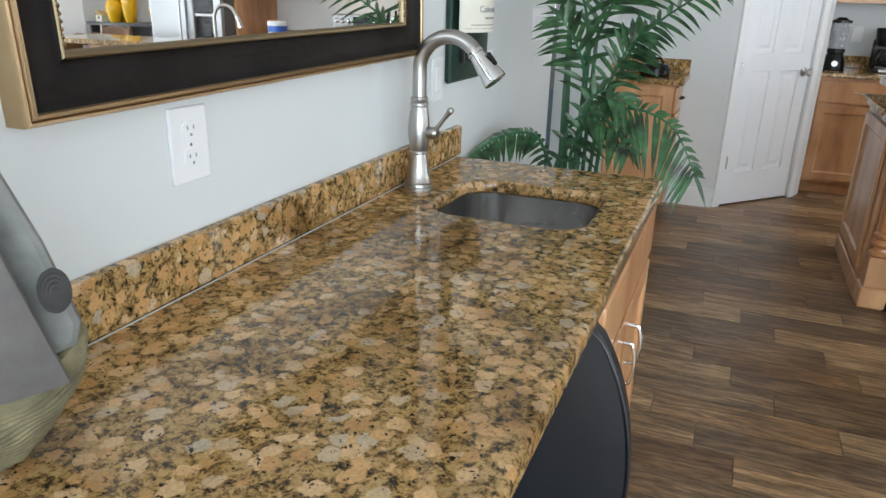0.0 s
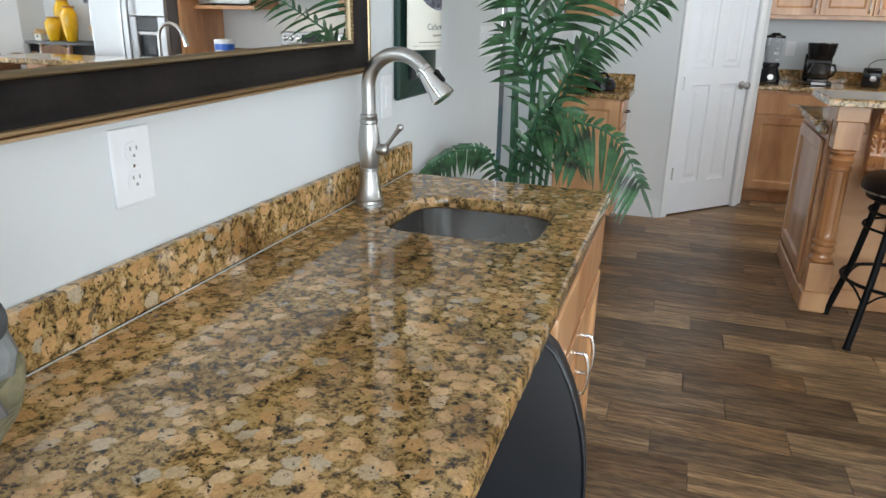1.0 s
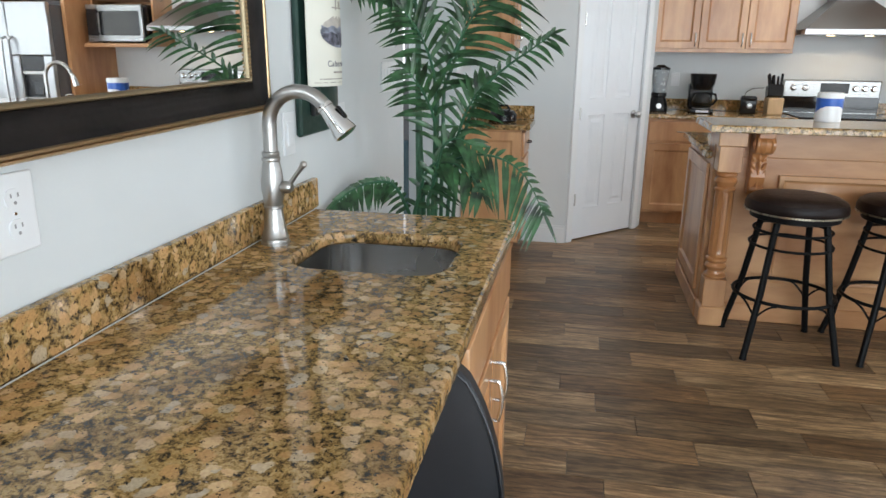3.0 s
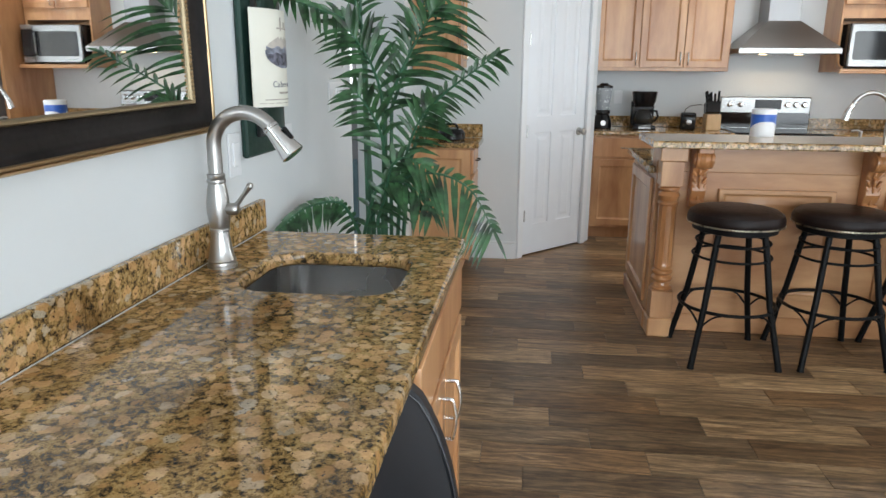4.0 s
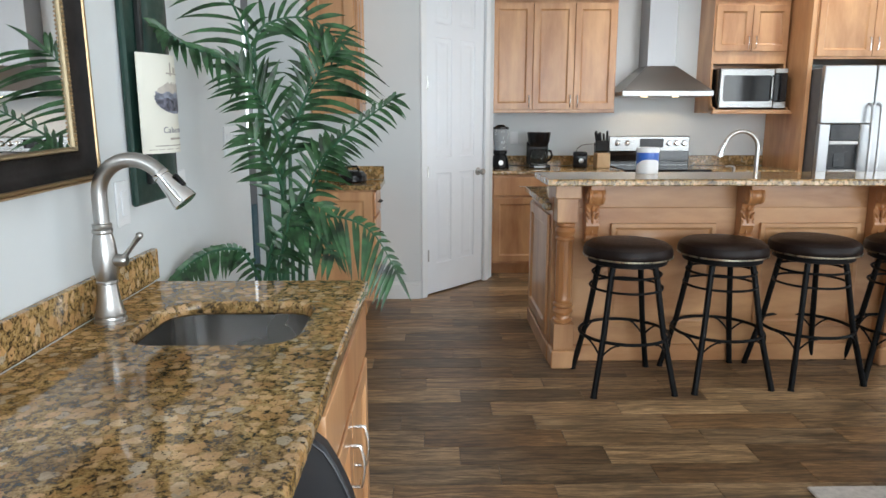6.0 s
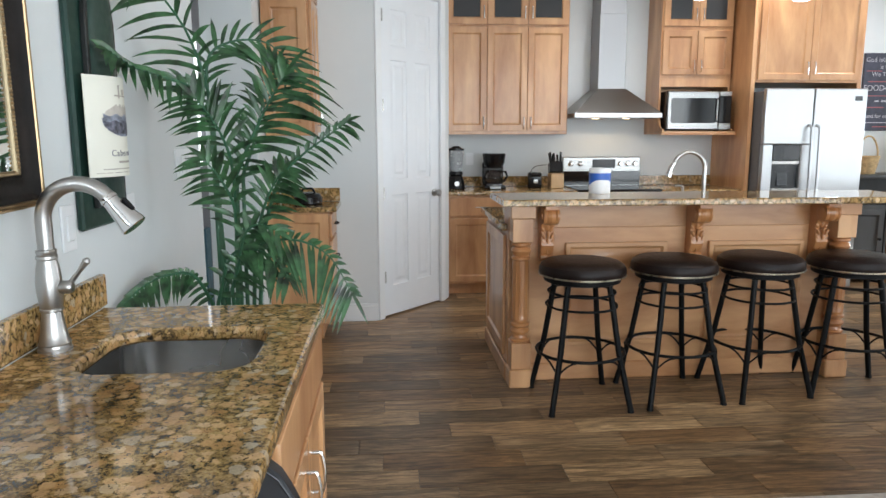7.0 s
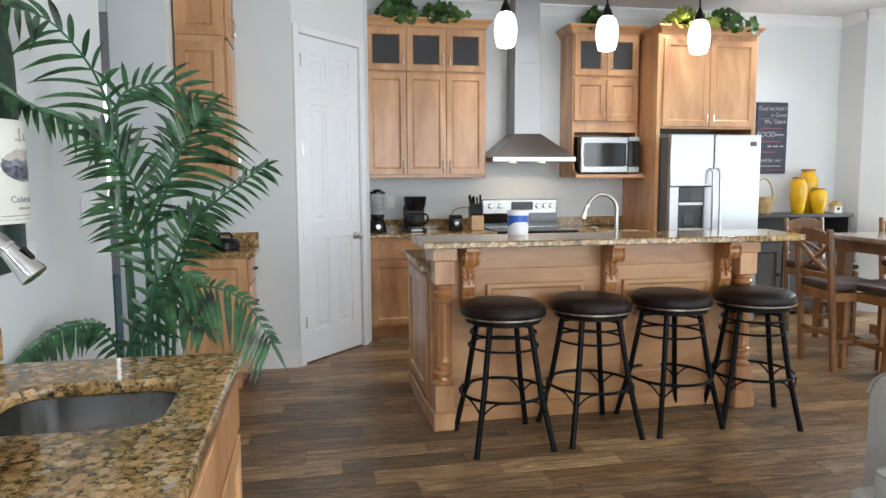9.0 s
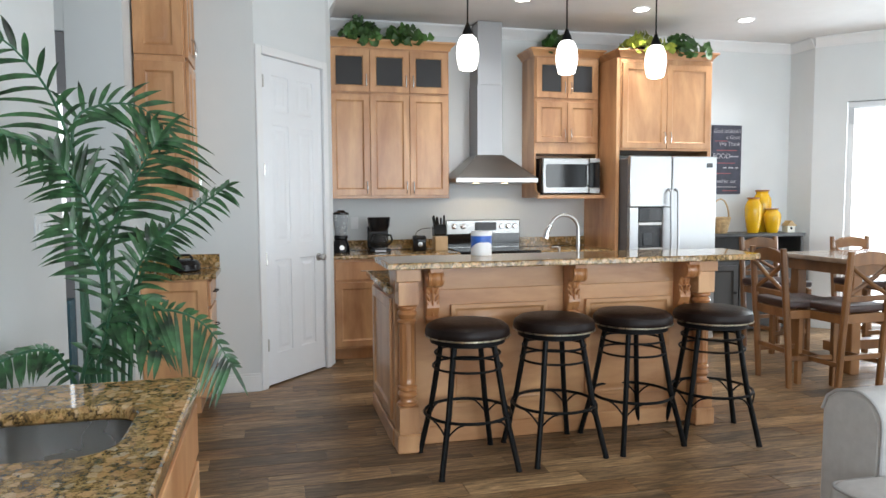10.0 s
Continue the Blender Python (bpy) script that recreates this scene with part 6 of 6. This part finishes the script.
frond((-0.54, 2.64), ((-0.517, 2.62, 1.246), (-0.470, 2.64, 1.380), (-0.450, 2.66, 1.480), (-0.430, 2.66, 1.560), (-0.395, 2.64, 1.625)), 0.14, 0.20, 17, 0.42)
frond((-0.50, 2.58), ((-0.436, 2.50, 1.037), (-0.370, 2.46, 1.225), (-0.293, 2.44, 1.311), (-0.195, 2.40, 1.381), (-0.125, 2.36, 1.428)), 0.055, 0.110, 22, 0.38, 0.0065)
# fronds in the middle
frond((-0.58, 2.58), ((-0.521, 2.50, 1.150), (-0.515, 2.43, 1.300), (-0.530, 2.37, 1.390), (-0.555, 2.33, 1.450), (-0.588, 2.30, 1.500)), 0.165, 0.17, 18, 0.36)
frond((-0.58, 2.56), ((-0.524, 2.50, 1.058), (-0.515, 2.44, 1.150), (-0.530, 2.39, 1.220), (-0.550, 2.35, 1.270), (-0.575, 2.32, 1.310)), 0.15, 0.13, 14, 0.36)
frond((-0.52, 2.60), ((-0.469, 2.52, 0.980), (-0.432, 2.47, 1.110), (-0.402, 2.44, 1.180), (-0.372, 2.41, 1.230), (-0.340, 2.38, 1.270)), 0.13, 0.15, 15, 0.35)
# low fronds hanging over the worktop's end and along the wall
frond((-0.56, 2.56), ((-0.570, 2.50, 0.860), (-0.466, 2.40, 1.000), (-0.327, 2.34, 1.050), (-0.196, 2.28, 1.010), (-0.116, 2.24, 0.887)), 0.045, 0.165, 35, 0.30, 0.0064, (0.1, -0.95, 0.25), 0.30)
frond((-0.62, 2.56), ((-0.619, 2.50, 0.801), (-0.650, 2.40, 0.922), (-0.708, 2.30, 0.943), (-0.752, 2.20, 0.926), (-0.780, 2.12, 0.890)), 0.085, 0.035, 32, 0.45, 0.0065, (0.25, -0.85, 0.45), 0.35)
frond((-0.58, 2.54), ((-0.595, 2.48, 0.805), (-0.535, 2.42, 0.974), (-0.461, 2.38, 1.013), (-0.383, 2.34, 0.994), (-0.325, 2.30, 0.935)), 0.08, 0.13, 15, 0.35, 0.0085)
frond((-0.52, 2.54), ((-0.540, 2.46, 0.860), (-0.500, 2.40, 0.960), (-0.470, 2.36, 1.060), (-0.420, 2.34, 1.100), (-0.360, 2.32, 1.080)), 0.09, 0.12, 13, 0.40, 0.0085)

# ---- ivy on top of the cabinets ----
IVY = plain("ivy_leaf", (0.045, 0.115, 0.022), 0.5, vary=0.6, scale=2.5, source="Generated")
IVY2 = plain("ivy_leaf_yellow", (0.22, 0.26, 0.025), 0.5, vary=0.5, scale=2.5, source="Generated")


def ivy(x, y, z, w, h, seed, material, label):
    r = random.Random(seed)
    ob = thing("ivy_plant", label, "plant", (x, y, z), group="ivy on the cabinets")
    part("holder", lathe([(0.05, 0), (0.06, 0.05), (0.055, 0.055)], 16), BLACK, ob)
    bm = bmesh.new()
    for k in range(78):
        a, q = r.uniform(0, 2 * math.pi), r.random() ** 0.6
        c = Vector((w * q * math.cos(a), 0.10 * q * math.sin(a) - 0.02, 0.04 + h * (1 - 0.85 * q * q) * r.uniform(0.35, 1.0)))
        if r.random() < 0.30:
            c.y, c.z = -0.235 + r.uniform(-0.015, 0.02), r.uniform(-0.045, 0.07)
        m = Matrix.Translation(c) @ Euler((r.uniform(0.5, 1.9), r.uniform(-0.5, 0.5), r.uniform(-0.9, 0.9))).to_matrix().to_4x4()
        s = r.uniform(0.026, 0.046)
        pts = [(0, -1.0), (0.55, -0.7), (1.05, -0.15), (0.62, 0.15), (0.55, 0.62), (0, 1.2), (-0.55, 0.62), (-0.62, 0.15), (-1.05, -0.15), (-0.55, -0.7)]
        mid = bm.verts.new(m @ Vector((0, 0, -0.12 * s)))
        vs = [bm.verts.new(m @ Vector((px * s, py * s, 0.10 * s * abs(px)))) for px, py in pts]
        for i in range(10):
            bm.faces.new((mid, vs[i], vs[(i + 1) % 10]))
    tagged(part("leaves", bm, material, ob), kind="stuff")


ivy(0.83, 6.44, 2.805, 0.19, 0.20, 1, IVY, "dark green trailing ivy on top of the upper cabinet")
ivy(1.24, 6.44, 2.805, 0.21, 0.16, 2, IVY, "green ivy spilling over the upper cabinet cornice")
ivy(2.72, 6.45, 2.805, 0.13, 0.16, 3, IVY, "small green ivy on top of the microwave cabinet")
ivy(3.45, 6.09, 2.755, 0.22, 0.16, 4, IVY2, "yellow-green ivy on top of the fridge cabinet")
ivy(3.88, 6.09, 2.755, 0.22, 0.17, 5, IVY, "dark green ivy on top of the fridge cabinet")
# ---- windows of the living room and the bay door ----
PANE = glass("window_glass")


def window(name, label, w, h, at, turn, lights):
    ob = thing(name, label, "window", at, turn, kind="structure")
    t = 0.06
    fr_ = part("window_frame", joined(bx(-w / 2, w / 2, -0.04, 0.04, 0, t, 0.004), bx(-w / 2, w / 2, -0.04, 0.04, h - t, h, 0.004), *[bx(x - t / 2, x + t / 2, -0.04, 0.04, t, h - t, 0.004) for x in [-w / 2 + t / 2 + (w - t) * k / lights for k in range(lights + 1)]]), TRIM, ob)
    for k in range(lights):
        x0 = -w / 2 + t + (w - t) * k / lights
        p = part("pane", bx(x0, x0 + (w - t) / lights - t, -0.004, 0.004, t, h - t, 0), PANE, fr_)
        p.visible_shadow = False
    return ob


window("window_1", "wide white-framed living room window", 7.1, 2.3, (3.25, -3.27, 0.3), 0, 5)
window("window_2", "white-framed side window of the living room", 3.6, 2.2, (7.07, 1.2, 0.4), 90, 3)
bay = window("door_3", "glazed white bay door, very bright outside", 1.54, 2.36, (6.38, 5.53, 0.004), -45, 2)
for k in range(10):
    part("blind_slat", bx(-0.75, 0.75, -0.075, -0.045, 2.14 + 0.018 * k, 2.143 + 0.018 * k, 0), TRIM, bay, "thin white blind slat")

# glare of the overexposed day outside the bay door
hz = whole("backdrop", moved(bx(-3, 3, 0, 0.02, -0.3, 5, 0), pose(7.9, 7.0, 0, 0, 0, -45)), glow("bright_haze", (0.93, 0.97, 1.0), 2.6), "blown-out bright sky and haze outside", "backdrop", kind="structure")
# outdoors: pale deck, then sand and haze to the horizon
whole("ground", bx(-300, 300, -300, 300, -0.35, -0.30, 0), plain("pale_sand", (0.55, 0.52, 0.46), 0.9, vary=0.15, scale=0.05), "flat pale sandy ground reaching the horizon", "ground", kind="structure")

# ---- floor of wood-look planks ----
floor = whole("floor", bx(-2.75, 7.14, -3.3, 6.75, -0.12, -0.004, 0), GROUT, "grey-brown wood-look plank floor", "floor", kind="structure")
PW = 0.155
plank_meshes = {}


def plank_mesh(length):
    key = round(length, 2)
    if key not in plank_meshes:
        bm = bx(0, length - 0.0025, 0, PW - 0.0025, -0.012, 0.0, 0.001)
        me = bpy.data.meshes.new("plank")
        bm.to_mesh(me)
        bm.free()
        me.materials.append(FLOOR)
        plank_meshes[key] = me
    return plank_meshes[key]


rest = bmesh.new()
rp = random.Random(3)
row = 0
y = -3.26
while y < 6.7:
    x = -3.44 - (0.153 * row + 0.37) % 0.61 + rp.uniform(-0.03, 0.03)
    while x < 7.1:
        ln = 0.61
        near = x + ln > -0.25 and x < 4.3 and 1.5 < y < 5.9
        x0, x1 = max(x, -2.7), min(x + ln, 7.1)
        if x1 - x0 > 0.03:
            if near:
                ob = new("plank", plank_mesh(ln))
                ob.location = (x, y, 0)
                ob.parent = floor
            else:
                vs = [rest.verts.new((a, b, 0)) for a, b in ((x0, y), (x1 - 0.003, y), (x1 - 0.003, y + PW - 0.003), (x0, y + PW - 0.003))]
                lo_ = [rest.verts.new((v.co.x, v.co.y, -0.004)) for v in vs]
                rest.faces.new(vs)
                for k in range(4):
                    rest.faces.new((vs[k], lo_[k], lo_[(k + 1) % 4], vs[(k + 1) % 4]))
        x += ln
    y += PW
    row += 1
tagged(part("planks", rest, FLOOR, floor, smooth=False), kind="stuff")
